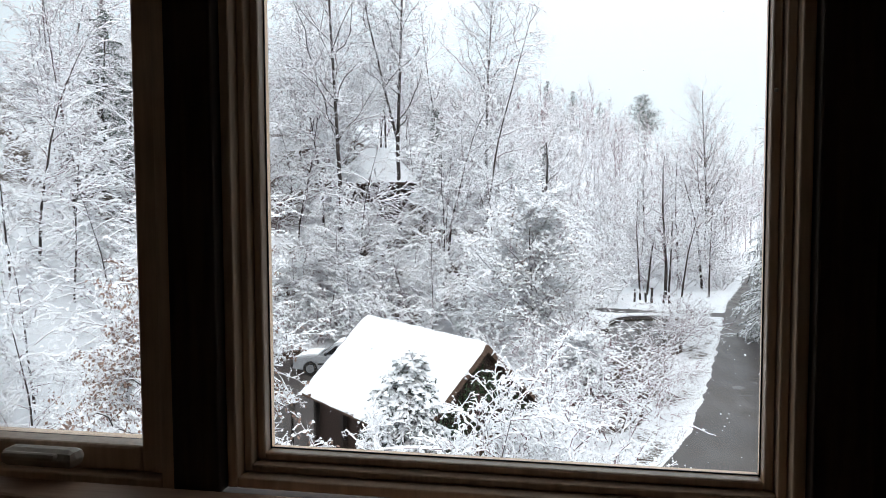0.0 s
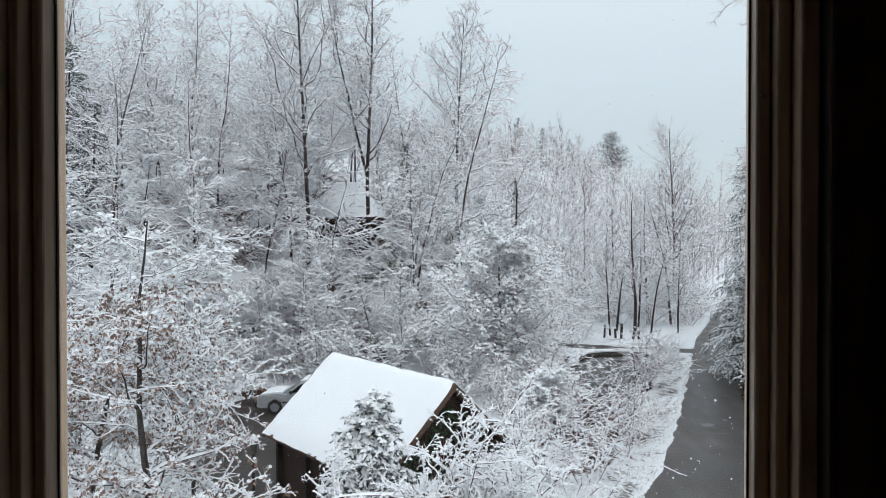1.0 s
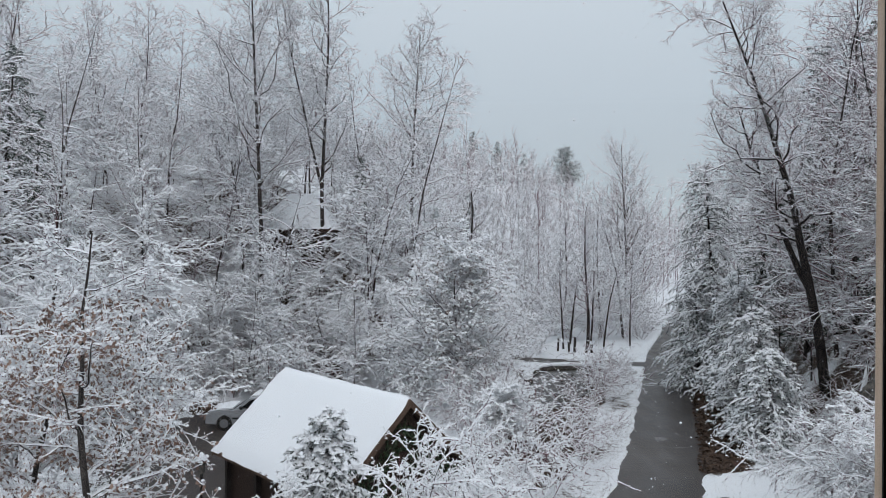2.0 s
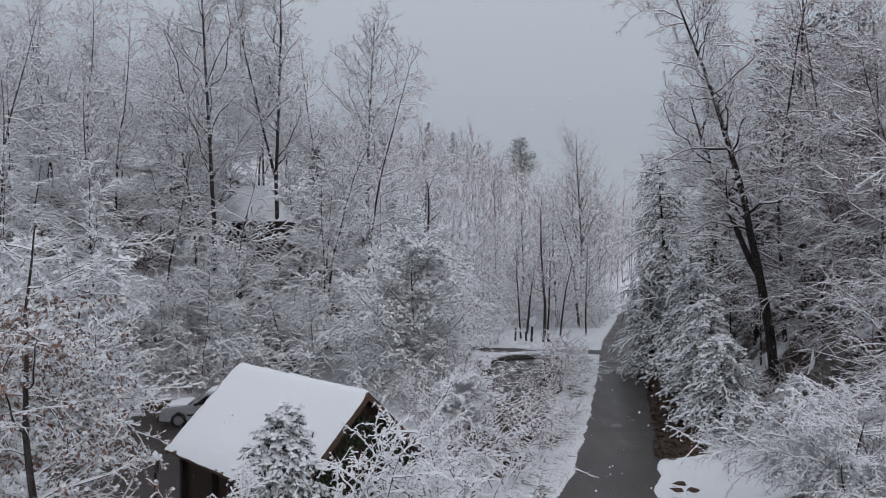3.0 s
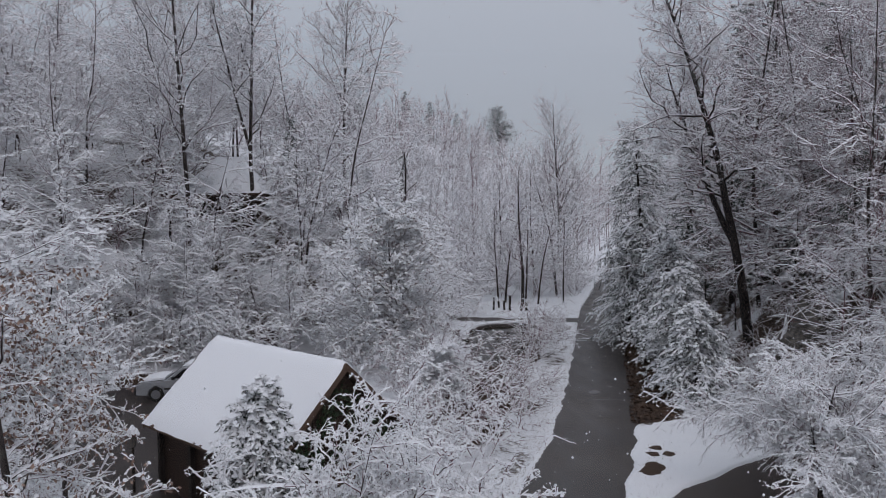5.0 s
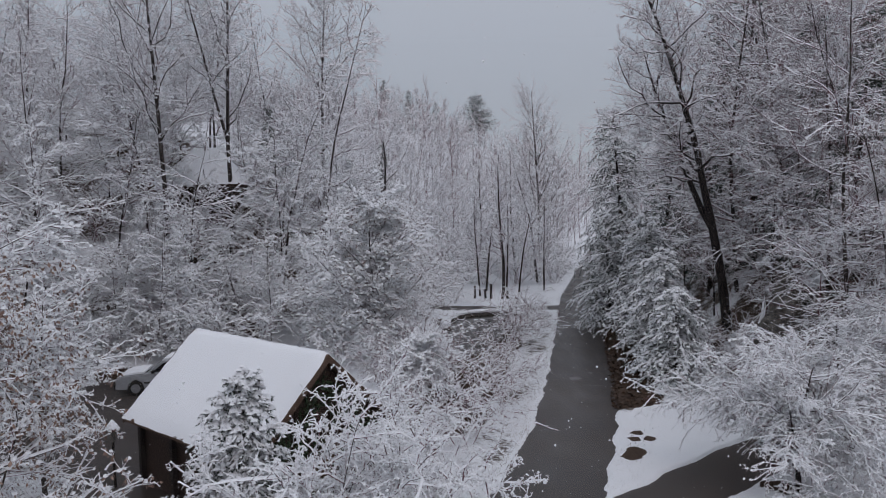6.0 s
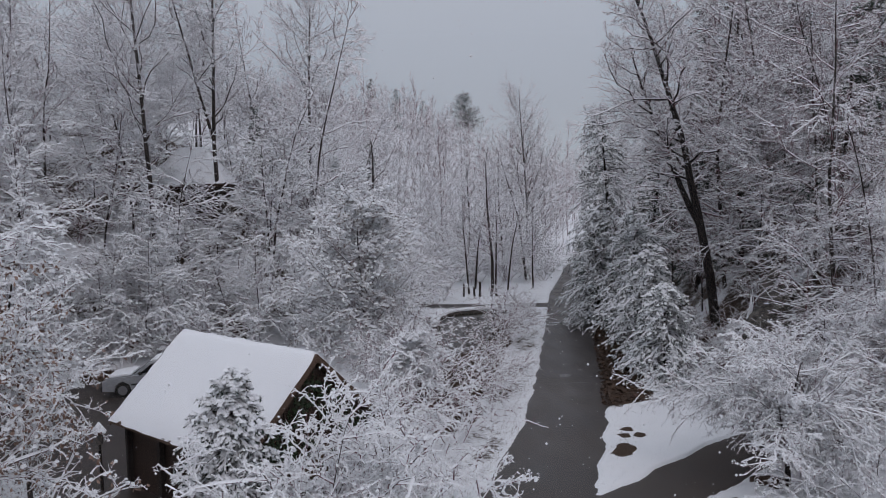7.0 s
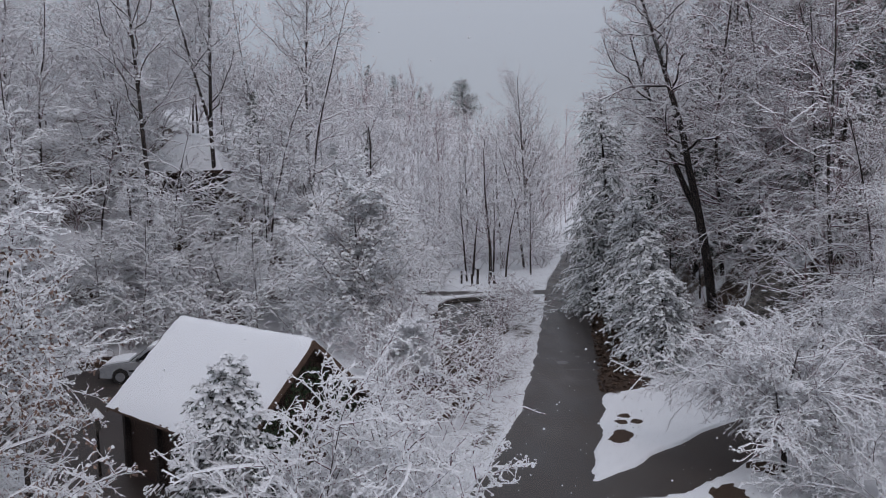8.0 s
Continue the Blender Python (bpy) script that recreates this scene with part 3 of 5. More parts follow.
def shrub(name, seed, height, label, stems=9, spread=32, branches=11, twigs=9, tips=4, droop=0.25, snow=0.022, arch=-0.55, group="", leaves=0, green=False, category="shrub", twig_rad=0.006, apart=False, fine=False, bark=None, tufts=0.0, tuft=0.02, dense=1.0, kink=0.28, tlen=0.36):
    """A many-stemmed bush whose shoots arch over under the snow."""
    g = Grower(seed)
    mats = {}
    bark = bark or BARK
    base = g.r.randn(stems, 3) * np.array([0.06, 0.06, 0]) * height
    ang = np.radians(spread * (0.4 + 0.8 * g.r.rand(stems)))
    az = np.arange(stems) * 2.4 + g.r.rand(stems)
    way = np.stack([np.sin(ang) * np.cos(az), np.sin(ang) * np.sin(az), np.cos(ang)], 1)
    ln = height * (0.75 + 0.5 * g.r.rand(stems)) * 1.08
    st = g.lines(base - 0.1 * UP, way, ln, 8, 0.15, arch)
    sr = np.full(stems, 0.0055 * height)
    if apart:
        limbs_apart(g, "stem", st, sr, sr * 0.25, 5, mats, bark)
    else:
        g.tube("crown", st, sr, sr * 0.25, 3)
    g.cap(st, sr * 0.8, snow)
    s, w, bl, u = g.children(st, ln, branches, 0.2, 0.99, 52, 14, 0.38, 0.45, 0.2)
    br = np.full(len(s), 0.0035 * height).clip(1.3 * twig_rad, 0.018)
    b = g.lines(s, w, bl, 4, 0.2, -droop)
    g.tube("crown", b, br, br * 0.4, 3)
    g.cap(b, br, snow)
    s, w, tl, u = g.children(b, bl, twigs, 0.08, 1.0, 54, 18, tlen, 0.35, 0.2)
    tw = g.lines(s, w, tl, 3 if fine else 2, kink, -droop * 0.7)
    tr = np.full(len(tw), twig_rad)
    if fine:
        g.tube("crown", tw, tr, tr * 0.5, 3)
        g.cap(tw, tr, snow * 0.85)
    else:
        g.spike("crown", tw[:, 0], tw[:, 2], tr)
        g.cap_spike(tw[:, 0], tw[:, 2], tr, snow * 0.85, dense)
    if tips:
        s, w, pl, u = g.children(tw, tl, tips, 0.15, 1.0, 54, 18, 0.45, 0.3, 0.2)
        end = s + unit(w - droop * UP) * pl[:, None]
        wood = g.r.rand(len(s)) < (1.0 if fine else 0.5)
        g.spike("crown", s[wood], end[wood], np.full(int(wood.sum()), twig_rad * 0.8))
        g.cap_spike(s, end, np.full(len(s), twig_rad), snow * 0.8, dense * (1.0 if fine else 0.8))
    if tufts:
        g.clumps(tw[g.r.rand(len(tw)) < tufts][:, -1], tuft, fine)
        g.clumps(tw[g.r.rand(len(tw)) < tufts * 0.6][:, 0], tuft * 1.2, fine)
        if fine:
            g.clumps(tw[g.r.rand(len(tw)) < tufts][:, 1] + 0.01 * UP, tuft * 0.9, True)
            g.clumps(b[g.r.rand(len(b)) < 0.7][:, 2] + 0.01 * UP, tuft * 1.5, True)
    if leaves:
        pick = g.r.rand(len(tw)) < leaves
        g.leaf(tw[pick].reshape(-1, 3), 0.11, 0.3 if green else 0.8)
    mats.update({"crown": TWIG, "foliage": EVERGREEN_LEAF if green else DRY_LEAF, "snow_load": TWIG_SNOW})
    return tree_thing(name, g, mats, label, category, group)


def conifer(name, seed, height, width, label, whorls=26, per=7, droop=0.55, snow=0.03, sprays=9, needles=5, lean=(0, 0), group="", bare_foot=0.08, nlen=0.16, cover=0.7, power=0.8, rise=78, nrad=0.017, nod=0.0):
    """An evergreen: drooping boughs in whorls, sprays of needles with snow on top."""
    g = Grower(seed)
    trunk = g.lines(np.zeros((1, 3)) - 0.15 * UP, unit(np.array([[lean[0], lean[1], 1.0]])), np.array([height]), 10, 0.03, 0.1)
    rise_t = np.linspace(0, 1, 11)[None, :, None]
    trunk = trunk + nod * height * np.array([1.0, -0.3, -0.45]) * np.clip((rise_t - 0.72) / 0.28, 0, 1) ** 2
    g.tube("trunk", trunk, np.array([0.012 * height + 0.03]), np.array([0.01]), 7)
    n = whorls * per
    s, w, ln, u = g.children(trunk, np.array([1.0]), n, bare_foot, 0.99, rise, 8, 1.0, 0.0, 0.9)
    ln = width * 0.5 * (1.05 - u) ** power * (0.65 + 0.6 * g.r.rand(n)) + 0.06
    bough = g.lines(s, w, ln, 5, 0.06, -droop)
    br = 0.010 * ln + 0.006
    g.tube("crown", bough, br, br * 0.3, 3)
    s, w, sl, u = g.children(bough, ln, sprays, 0.15, 1.0, 56, 12, 0.34, 0.45, 0.75)
    sp = g.lines(s, w, sl, 2, 0.12, -min(droop, 0.9) * 0.8)
    sr = np.full(len(sp), nrad * 0.7)
    g.spike("needle_sprays", sp[:, 0], sp[:, 2], sr)
    s, w, pl, u = g.children(sp, sl, needles, 0.05, 1.0, 50, 12, 0.5, 0.3, 0.6)
    pl = pl.clip(nlen * 0.5, nlen * 1.6)
    end = s + unit(w - 0.5 * droop * UP) * pl[:, None]
    g.spike("needle_sprays", s, end, np.full(len(s), nrad))
    g.cap(bough, br * 1.3, snow * 0.6, 0.6)
    g.clumps(sp[g.r.rand(len(sp)) < cover][:, -1], snow * 1.5)
    g.clumps(sp[g.r.rand(len(sp)) < cover * 0.7][:, 1], snow * 1.8)
    g.cap_spike(sp[:, 0], sp[:, 2], sr * 1.5, snow * 0.9, 0.4 + 0.6 * cover)
    g.cap_spike(s, end, np.full(len(s), 0.016), snow * 0.6, cover)
    return tree_thing(name, g, {"trunk": BARK_DARK, "crown": BARK_DARK, "needle_sprays": NEEDLE, "snow_load": TWIG_SNOW}, label, "evergreen tree", group)


def stand(ob, x, y, turn=0.0, scale=1.0, dz=0.0):
    """Set a grown plant on the ground."""
    ob.matrix_basis = Matrix.Translation((x, y, float(land(x, y)) + dz)) @ Matrix.Rotation(radians(turn), 4, "Z") @ Matrix.Scale(scale, 4)
    return ob


def plant_copy(ob, x, y, turn, scale, dz=0.0):
    m = Matrix.Translation((x, y, float(land(x, y)) + dz)) @ Matrix.Rotation(radians(turn), 4, "Z") @ Matrix.Scale(scale / ob.scale[0], 4)
    return copy_thing(ob, m)


# ---- plants seen singly ----
UPPER = "tall trees by the upper house"
stand(bare_tree("tulip_tree", 11, 26, 0.18, "tall bare tree with a straight grey trunk and snowy limbs", limbs=34, first=0.3, limb_len=0.34, lift=0.5, branches=10, twigs=8, tips=2, jitter=0.02, snow=0.045, crook=0.2, apart=True, group=UPPER), -15.8, 47.0)
stand(bare_tree("tulip_tree", 12, 25, 0.17, "tall forked bare tree standing before the upper house", limbs=30, first=0.3, limb_len=0.28, lift=0.35, limb_angle=58, branches=10, twigs=8, tips=2, jitter=0.02, snow=0.045, crook=0.2, apart=True, forks=1, group=UPPER), -13.0, 52.0)
stand(bare_tree("tulip_tree", 13, 21, 0.19, "tall bare tree with long snowy side limbs on the slope", limbs=38, first=0.22, limb_len=0.40, lift=0.3, branches=10, twigs=8, tips=2, jitter=0.02, snow=0.05, crook=0.2, apart=True, group=UPPER), -8.8, 68.8)
stand(bare_tree("dead_tree", 14, 12.6, 0.19, "dark dead tree with few crooked limbs", limbs=9, first=0.58, limb_len=0.40, limb_angle=28, lift=0.5, branches=3, twigs=2, tips=0, bark=BARK_DARK, snow=0.006, crook=0.25, apart=True), -2.6, 49.6)
LADEN = "young trees heavy with snow by the pond"
stand(bare_tree("snow_laden_tree", 15, 8.6, 0.10, "broad young tree heavy with fresh snow on pale leaves", limbs=56, first=0.08, limb_len=0.56, limb_angle=64, branches=11, twigs=8, tips=1, lift=0.05, droop=0.45, snow=0.04, twig_rad=0.010, tufts=1.0, tuft=0.085, leaves=0.5, apart=True, group=LADEN), -2.3, 39.2)
stand(bare_tree("snow_laden_tree", 19, 2.7, 0.05, "low spreading tree bowed beside the pond under snow", limbs=34, first=0.08, limb_len=0.75, limb_angle=66, branches=10, twigs=8, tips=2, lift=0.0, droop=0.45, snow=0.032, twig_rad=0.007, tufts=0.75, tuft=0.05, apart=True, group=LADEN), 0.2, 31.0)
stand(bare_tree("snow_laden_tree", 20, 5.4, 0.08, "low spreading tree bowed over the pond shore under snow", limbs=34, first=0.08, limb_len=0.75, limb_angle=66, branches=10, twigs=8, tips=2, lift=0.0, droop=0.45, snow=0.032, twig_rad=0.007, tufts=0.75, tuft=0.05, apart=True, group=LADEN), -4.9, 44.6)
stand(bare_tree("leaning_tree", 16, 19, 0.27, "big dark leaning tree with crooked snowy limbs", limbs=30, first=0.42, limb_len=0.36, lean=(-0.16, -0.05), bend=(-0.13, 0), branches=14, twigs=9, tips=3, bark=BARK_DARK, snow=0.026, jitter=0.04, apart=True, forks=1, crook=0.3, lift=0.35), 15.3, 36.6)
stand(bare_tree("vase_shaped_tree", 17, 22, 0.20, "tall bare tree with an even vase-shaped crown", limbs=64, first=0.26, limb_len=0.44, limb_angle=56, lift=0.95, snow=0.02, branches=9, twigs=7, tips=1, taper=0.75, crook=0.05, jitter=0.015, apart=True), 14.5, 93.6)
stand(bare_tree("weeping_tree", 18, 3.7, 0.095, "small spreading tree bowed low under thick snow", limbs=40, first=0.42, limb_len=1.15, limb_angle=68, branches=16, twigs=9, tips=2, tratio=0.3, bratio=0.36, lift=-0.3, droop=0.5, dense=0.75, snow=0.02, twig_rad=0.005, bark=BARK_DARK, tufts=0.4, tuft=0.027, apart=True, fine=True, bang=40, forks=1, taper=0.35, crook=0.2), 10.1, 19.2)
stand(bare_tree("weeping_tree", 29, 4.4, 0.09, "spreading tree behind it bowed low under thick snow", limbs=34, first=0.15, limb_len=0.75, limb_angle=68, branches=12, twigs=8, tips=3, lift=-0.4, droop=0.35, snow=0.022, twig_rad=0.005, bark=BARK_DARK, apart=True, bang=44, taper=0.5), 13.4, 22.4)
stand(shrub("arching_shrub", 31, 2.6, "low dense bare shrub bowed under fresh snow", stems=16, spread=46, droop=0.4, branches=12, twigs=9, tips=2, snow=0.026, twig_rad=0.0055, tufts=0.6, tuft=0.028, apart=True, fine=True, kink=0.42, tlen=0.28, group="bare shrubs below the window"), 11.7, 17.2)
stand(bare_tree("oak_tree", 19, 8.8, 0.11, "young oak keeping brown leaves under snow", limbs=32, first=0.12, limb_len=0.36, lift=0.1, leaves=0.9, leaf_low=0.84, snow=0.025, twig_rad=0.005, limb_angle=68, tips=3, tufts=0.6, tuft=0.036, apart=True, fine=True, crook=0.24), -7.5, 12.8)
stand(bare_tree("oak_tree", 24, 7.2, 0.10, "young oak keeping brown leaves under snow", limbs=26, first=0.42, limb_len=0.42, lift=0.05, leaves=0.9, snow=0.025, twig_rad=0.005, limb_angle=70, tips=3, tufts=0.6, tuft=0.036, apart=True, fine=True, crook=0.24), -9.8, 14.2)
stand(bare_tree("oak_tree", 26, 6.4, 0.08, "young oak with few brown leaves, limbs over the yard", limbs=26, first=0.66, limb_len=0.52, lift=-0.05, leaves=0.25, snow=0.028, twig_rad=0.005, limb_angle=80, tips=3, tufts=0.5, tuft=0.034, apart=True, fine=True, crook=0.24), -9.0, 17.5)
stand(conifer("cedar", 20, 4.9, 3.7, "young green cedar with a nodding tip drooping under snow", droop=0.9, rise=62, snow=0.042, whorls=30, per=6, sprays=14, needles=6, nlen=0.12, nrad=0.015, cover=0.5, power=0.8, lean=(0.03, -0.03), nod=0.09), -4.1, 16.6)
stand(conifer("spruce", 21, 6.6, 3.0, "slender dark spruce dusted with snow", snow=0.05, cover=0.8), -6.1, 66.0)
stand(shrub("arching_shrub", 22, 3.9, "wide arching bare shrub covered with fresh snow", stems=24, spread=17, arch=-0.35, branches=15, twigs=11, tips=2, snow=0.026, twig_rad=0.0055, tufts=0.6, tuft=0.028, apart=True, fine=True, kink=0.42, tlen=0.28, group="bare shrubs below the window"), -1.35, 14.0)
stand(shrub("arching_shrub", 27, 2.9, "low dense bare shrub bowed under fresh snow", stems=20, spread=30, arch=-0.6, droop=0.5, branches=14, twigs=11, tips=2, snow=0.026, twig_rad=0.0055, tufts=0.6, tuft=0.028, apart=True, fine=True, kink=0.42, tlen=0.28, group="bare shrubs below the window"), -2.0, 11.5)
stand(shrub("arching_shrub", 35, 2.2, "low dense bare shrub bowed under fresh snow", stems=14, spread=40, arch=-0.6, droop=0.5, branches=12, twigs=9, tips=2, snow=0.026, twig_rad=0.0055, tufts=0.6, tuft=0.028, apart=True, fine=True, kink=0.42, tlen=0.28, group="bare shrubs below the window"), -4.4, 11.6)
stand(shrub("arching_shrub", 28, 2.4, "tall bare shrub covered with fresh snow by the pond", stems=18, spread=36, branches=13, twigs=9, tips=2, snow=0.026, twig_rad=0.0055, tufts=0.5, tuft=0.028, apart=True, fine=True, kink=0.42, tlen=0.28, group="bare shrubs below the window"), -10.9, 17.6)
stand(shrub("arching_shrub", 34, 2.4, "tall bare shrub covered with fresh snow by the pond", stems=16, spread=42, branches=12, twigs=8, tips=2, snow=0.02, twig_rad=0.005, tufts=0.5, tuft=0.03, apart=True, group="bare shrubs below the window"), -13.4, 20.6)
stand(shrub("arching_shrub", 25, 3.0, "wide arching bare shrub covered with fresh snow", stems=16, spread=30, arch=-0.4, branches=12, twigs=9, tips=2, snow=0.026, twig_rad=0.0055, tufts=0.6, tuft=0.028, apart=True, fine=True, kink=0.42, tlen=0.28, group="bare shrubs below the window"), -0.2, 19.0)
stand(shrub("arching_shrub", 23, 2.8, "low dense bare shrub bowed under fresh snow", stems=18, spread=46, branches=13, twigs=10, tips=2, snow=0.026, twig_rad=0.0055, tufts=0.6, tuft=0.028, apart=True, fine=True, kink=0.42, tlen=0.28, group="bare shrubs below the window"), -6.3, 13.4)
for i, (x, y, h, wd) in enumerate(((10.9, 31.4, 4.6, 3.9), (11.2, 35.0, 6.0, 4.4), (12.0, 40.0, 7.5, 4.8), (11.9, 46.5, 7.5, 5.6))):
    stand(conifer("hemlock", 60 + i, h, wd, "dark hemlock with boughs drooping under snow beside the lane", whorls=20, per=7, droop=1.0, rise=70, snow=0.045, sprays=12, needles=5, nlen=0.14, cover=0.6, power=0.5, group="hemlocks beside the lane"), x, y)
DARK = "evergreens on the slopes"
stand(conifer("hemlock", 79, 14.2, 6.8, "tall hemlock with snow-dusted drooping boughs at the lane's edge", whorls=26, per=7, droop=1.0, snow=0.04, sprays=11, needles=5, nlen=0.22, cover=0.75, power=0.5, nrad=0.024, group="hemlocks beside the lane"), 13.2, 47.0)
firs = [conifer("hemlock", 96 + i, 16.0 + i, 6.8, "tall dark evergreen among the bare trees", whorls=22, per=6, droop=0.6, snow=0.03, sprays=8, needles=4, nlen=0.34, cover=0.3, power=0.6, nrad=0.042, group=DARK) for i in range(2)]
for i, (x, y, sc) in enumerate(((22.5, 31.5, 0.9), (26.5, 38.0, 1.0), (22.0, 43.5, 0.9), (30.5, 36.5, 1.0), (25.0, 48.0, 1.0), (33.0, 44.0, 1.1), (18.5, 47.5, 0.75), (29.0, 56.0, 1.1), (19.6, 33.0, 0.75), (17.2, 53.0, 0.85), (20.5, 38.5, 0.85), (27.5, 31.5, 1.0), (24.0, 35.0, 1.0), (18.5, 25.8, 0.5), (22.0, 56.0, 1.0), (36.0, 52.0, 1.15), (-26.5, 39.5, 0.62), (-29.5, 41.5, 0.7), (-10.4, 65.0, 0.4), (-11.6, 61.0, 0.42), (-4.0, 78.0, 0.5), (-3.0, 172.0, 0.6), (-8.0, 165.0, 0.7), (3.5, 176.0, 0.55), (23.0, 49.5, 1.15), (21.3, 50.5, 1.1), (25.5, 54.0, 1.2))):
    if i < 2:
        stand(firs[i], x, y, 40 * i, sc)
    else:
        plant_copy(firs[i % 2], x, y, 57.0 * i, sc)
stand(conifer("pine", 99, 13.0, 11.0, "tall dark pine rising over the far woods", whorls=14, per=8, droop=0.1, rise=66, snow=0.05, sprays=9, needles=5, nlen=0.45, nrad=0.03, cover=0.3, power=0.55, bare_foot=0.3), 14.0, 183.0)
SWEEP = "trees reaching out over the bank"
for i, (x, y, h, tw) in enumerate(((17.0, 21.5, 10.0, 0), (17.4, 26.0, 11.0, 70), (20.0, 32.5, 13.0, 140), (19.0, 28.6, 9.5, 210), (15.6, 22.6, 7.0, 300), (22.0, 36.5, 14.0, 20))):
    stand(bare_tree("sweeping_tree", 90 + i, h, 0.075, "bare tree with long sweeping snow-lined branches", limbs=40, first=0.06, limb_len=0.6, limb_angle=76, lift=-0.08, droop=0.2, branches=14, twigs=9, tips=2, bang=44, bratio=0.34, snow=0.014, dense=0.75, crook=0.3, twig_rad=0.005, bark=BARK_DARK, lean=(-0.12, -0.05), apart=True, group=SWEEP), x, y)
POLES = "straight thin trees beyond the pond"
pole = [bare_tree("pole_tree", 100 + i, 9.5 + 1.2 * i, 0.09 + 0.03 * i, "straight grey-brown tree beyond the pond", limbs=34, first=0.25, limb_len=0.25, limb_angle=56, lift=0.4, branches=7, twigs=4, tips=0, snow=0.06, jitter=0.035, crook=0.22, twig_rad=0.011, bark=BARK, group=POLES) for i in range(3)]
for i, (x, y, sc) in enumerate(((4.9, 64, 1.0), (5.7, 67.5, 0.9), (7.1, 66, 1.05), (7.9, 70.5, 1.1), (8.5, 66, 0.75), (9.3, 75.5, 1.1), (10.9, 67, 0.95), (11.3, 73.5, 1.15), (5.9, 78, 1.05))):
    if i < 3:
        stand(pole[i], x, y, 0, sc)
    else:
        plant_copy(pole[i % 3], x, y, 77.0 * i, sc)

# ---- the wooded slopes ----
rng = np.random.RandomState(5)
WOODS = "woodland trees on the slopes"
tall = [bare_tree("forest_tree", 30 + i, 15 + 1.5 * i, 0.10, "bare woodland tree with snow on every twig", limbs=24, first=0.2, branches=7, twigs=5, tips=0, limb_len=0.38, limb_angle=56, lift=0.3, crook=0.24, snow=0.062, dense=0.85, twig_rad=0.012, bark=BARK, group=WOODS) for i in range(4)]
small = [bare_tree("understorey_tree", 40 + i, 7.5 + i, 0.06, "thin young tree with wide drooping snow-lined branches", limbs=24, first=0.10, branches=9, twigs=5, tips=0, limb_len=0.52, limb_angle=66, lift=0.0, droop=0.42, crook=0.2, snow=0.055, dense=0.9, twig_rad=0.010, tufts=0.3, tuft=0.075, bang=34, bark=BARK_DARK, group=WOODS) for i in range(4)]
# Distant trees carry extra white on top of real snow, in place of haze.
thin = [bare_tree("distant_tree", 50 + i, 14 + 2 * i, 0.05, "bare woodland tree, snowy, made paler to stand for haze", limbs=22, first=0.12, branches=5, twigs=4, tips=0, limb_len=0.34, lift=0.35, snow=0.065, crook=0.2, bseg=2, twig_rad=0.018, bark=BARK_SNOWY, group=WOODS) for i in range(3)]
under = [shrub("thicket_shrub", 45 + i, 3.2, "thicket shrub white with snow", stems=9, branches=7, twigs=4, tips=0, snow=0.055, twig_rad=0.012, tufts=0.25, tuft=0.09, group="thicket shrubs") for i in range(3)]
verge_bush = [shrub("verge_shrub", 145 + i, 3.2, "bare brown shrub thinly lined with snow", stems=9, branches=9, twigs=6, tips=1, snow=0.022, twig_rad=0.011, dense=0.45, tufts=0.12, tuft=0.05, kink=0.35, group="shrubs beside the lane") for i in range(3)]
DARK_WOODS = "trees on the shaded bank"
tall_r = [bare_tree("bank_tree", 130 + i, 14 + 2 * i, 0.10, "bare dark tree on the steep bank, thinly lined with snow", limbs=32, first=0.12, branches=10, twigs=6, tips=0, bratio=0.36, limb_len=0.4, limb_angle=64, lift=0.15, snow=0.032, dense=0.42, twig_rad=0.012, bark=BARK, crook=0.28, group=DARK_WOODS) for i in range(3)]
small_r = [bare_tree("bank_sapling", 140 + i, 7.5 + i, 0.05, "thin sapling on the bank with sweeping snow-lined branches", limbs=24, first=0.10, branches=11, twigs=6, tips=0, bratio=0.36, limb_len=0.55, limb_angle=68, lift=0.05, droop=0.15, snow=0.034, dense=0.5, twig_rad=0.011, bang=40, bark=BARK_DARK, crook=0.26, group=DARK_WOODS) for i in range(3)]
first_used = set()


def scatter(kinds, places, lo, hi):
    for x, y in places:
        k = int(rng.randint(len(kinds)))
        s, turn = float(rng.uniform(lo, hi)), float(rng.uniform(0, 360))
        ob = kinds[k]
        if ob.name not in first_used:
            first_used.add(ob.name)
            stand(ob, x, y, turn, s)
        else:
            plant_copy(ob, x, y, turn, s)


GLADES = ((-17.4, 55.0, 9), (-16.2, 55.0, 9), (-15.0, 55.0, 9), (-13.8, 55.0, 9), (-12.4, 55.5, 8), (-8.8, 68.8, 10), (-6.1, 66.0, 12), (-2.6, 49.6, 7), (-10.4, 65.0, 8), (-2.3, 39.2, 6), (15.4, 36.6, 8), (14.5, 93.6, 14), (-26.5, 39.5, 12), (-29.5, 41.5, 10))


def in_glade(x, y):
    """Open strips of the wood, running down the valley from the singly standing trees."""
    for gx, gy, n in GLADES:
        d = math.hypot(gx, gy)
        along = (x * gx + y * gy) / d
        across = abs(x * gy - y * gx) / d
        if d - n < along < d + 1.0 and across < 1.0:
            return True
    return False


def spots(x0, x1, y0, y1, gap, ok):
    out = []
    for _ in range(4000):
        x, y = float(rng.uniform(x0, x1)), float(rng.uniform(y0, y1))
        if ok(x, y) and not in_glade(x, y) and all((x - a) ** 2 + (y - b) ** 2 > gap * gap for a, b in out):
            out.append((x, y))
    return out


def hill_side(x, y):
    return float(seg_distance(np.array(x), np.array(y), LEFT_TOE))


def bank_side(x, y):
    return -float(seg_distance(np.array(x), np.array(y), RIGHT_TOE))


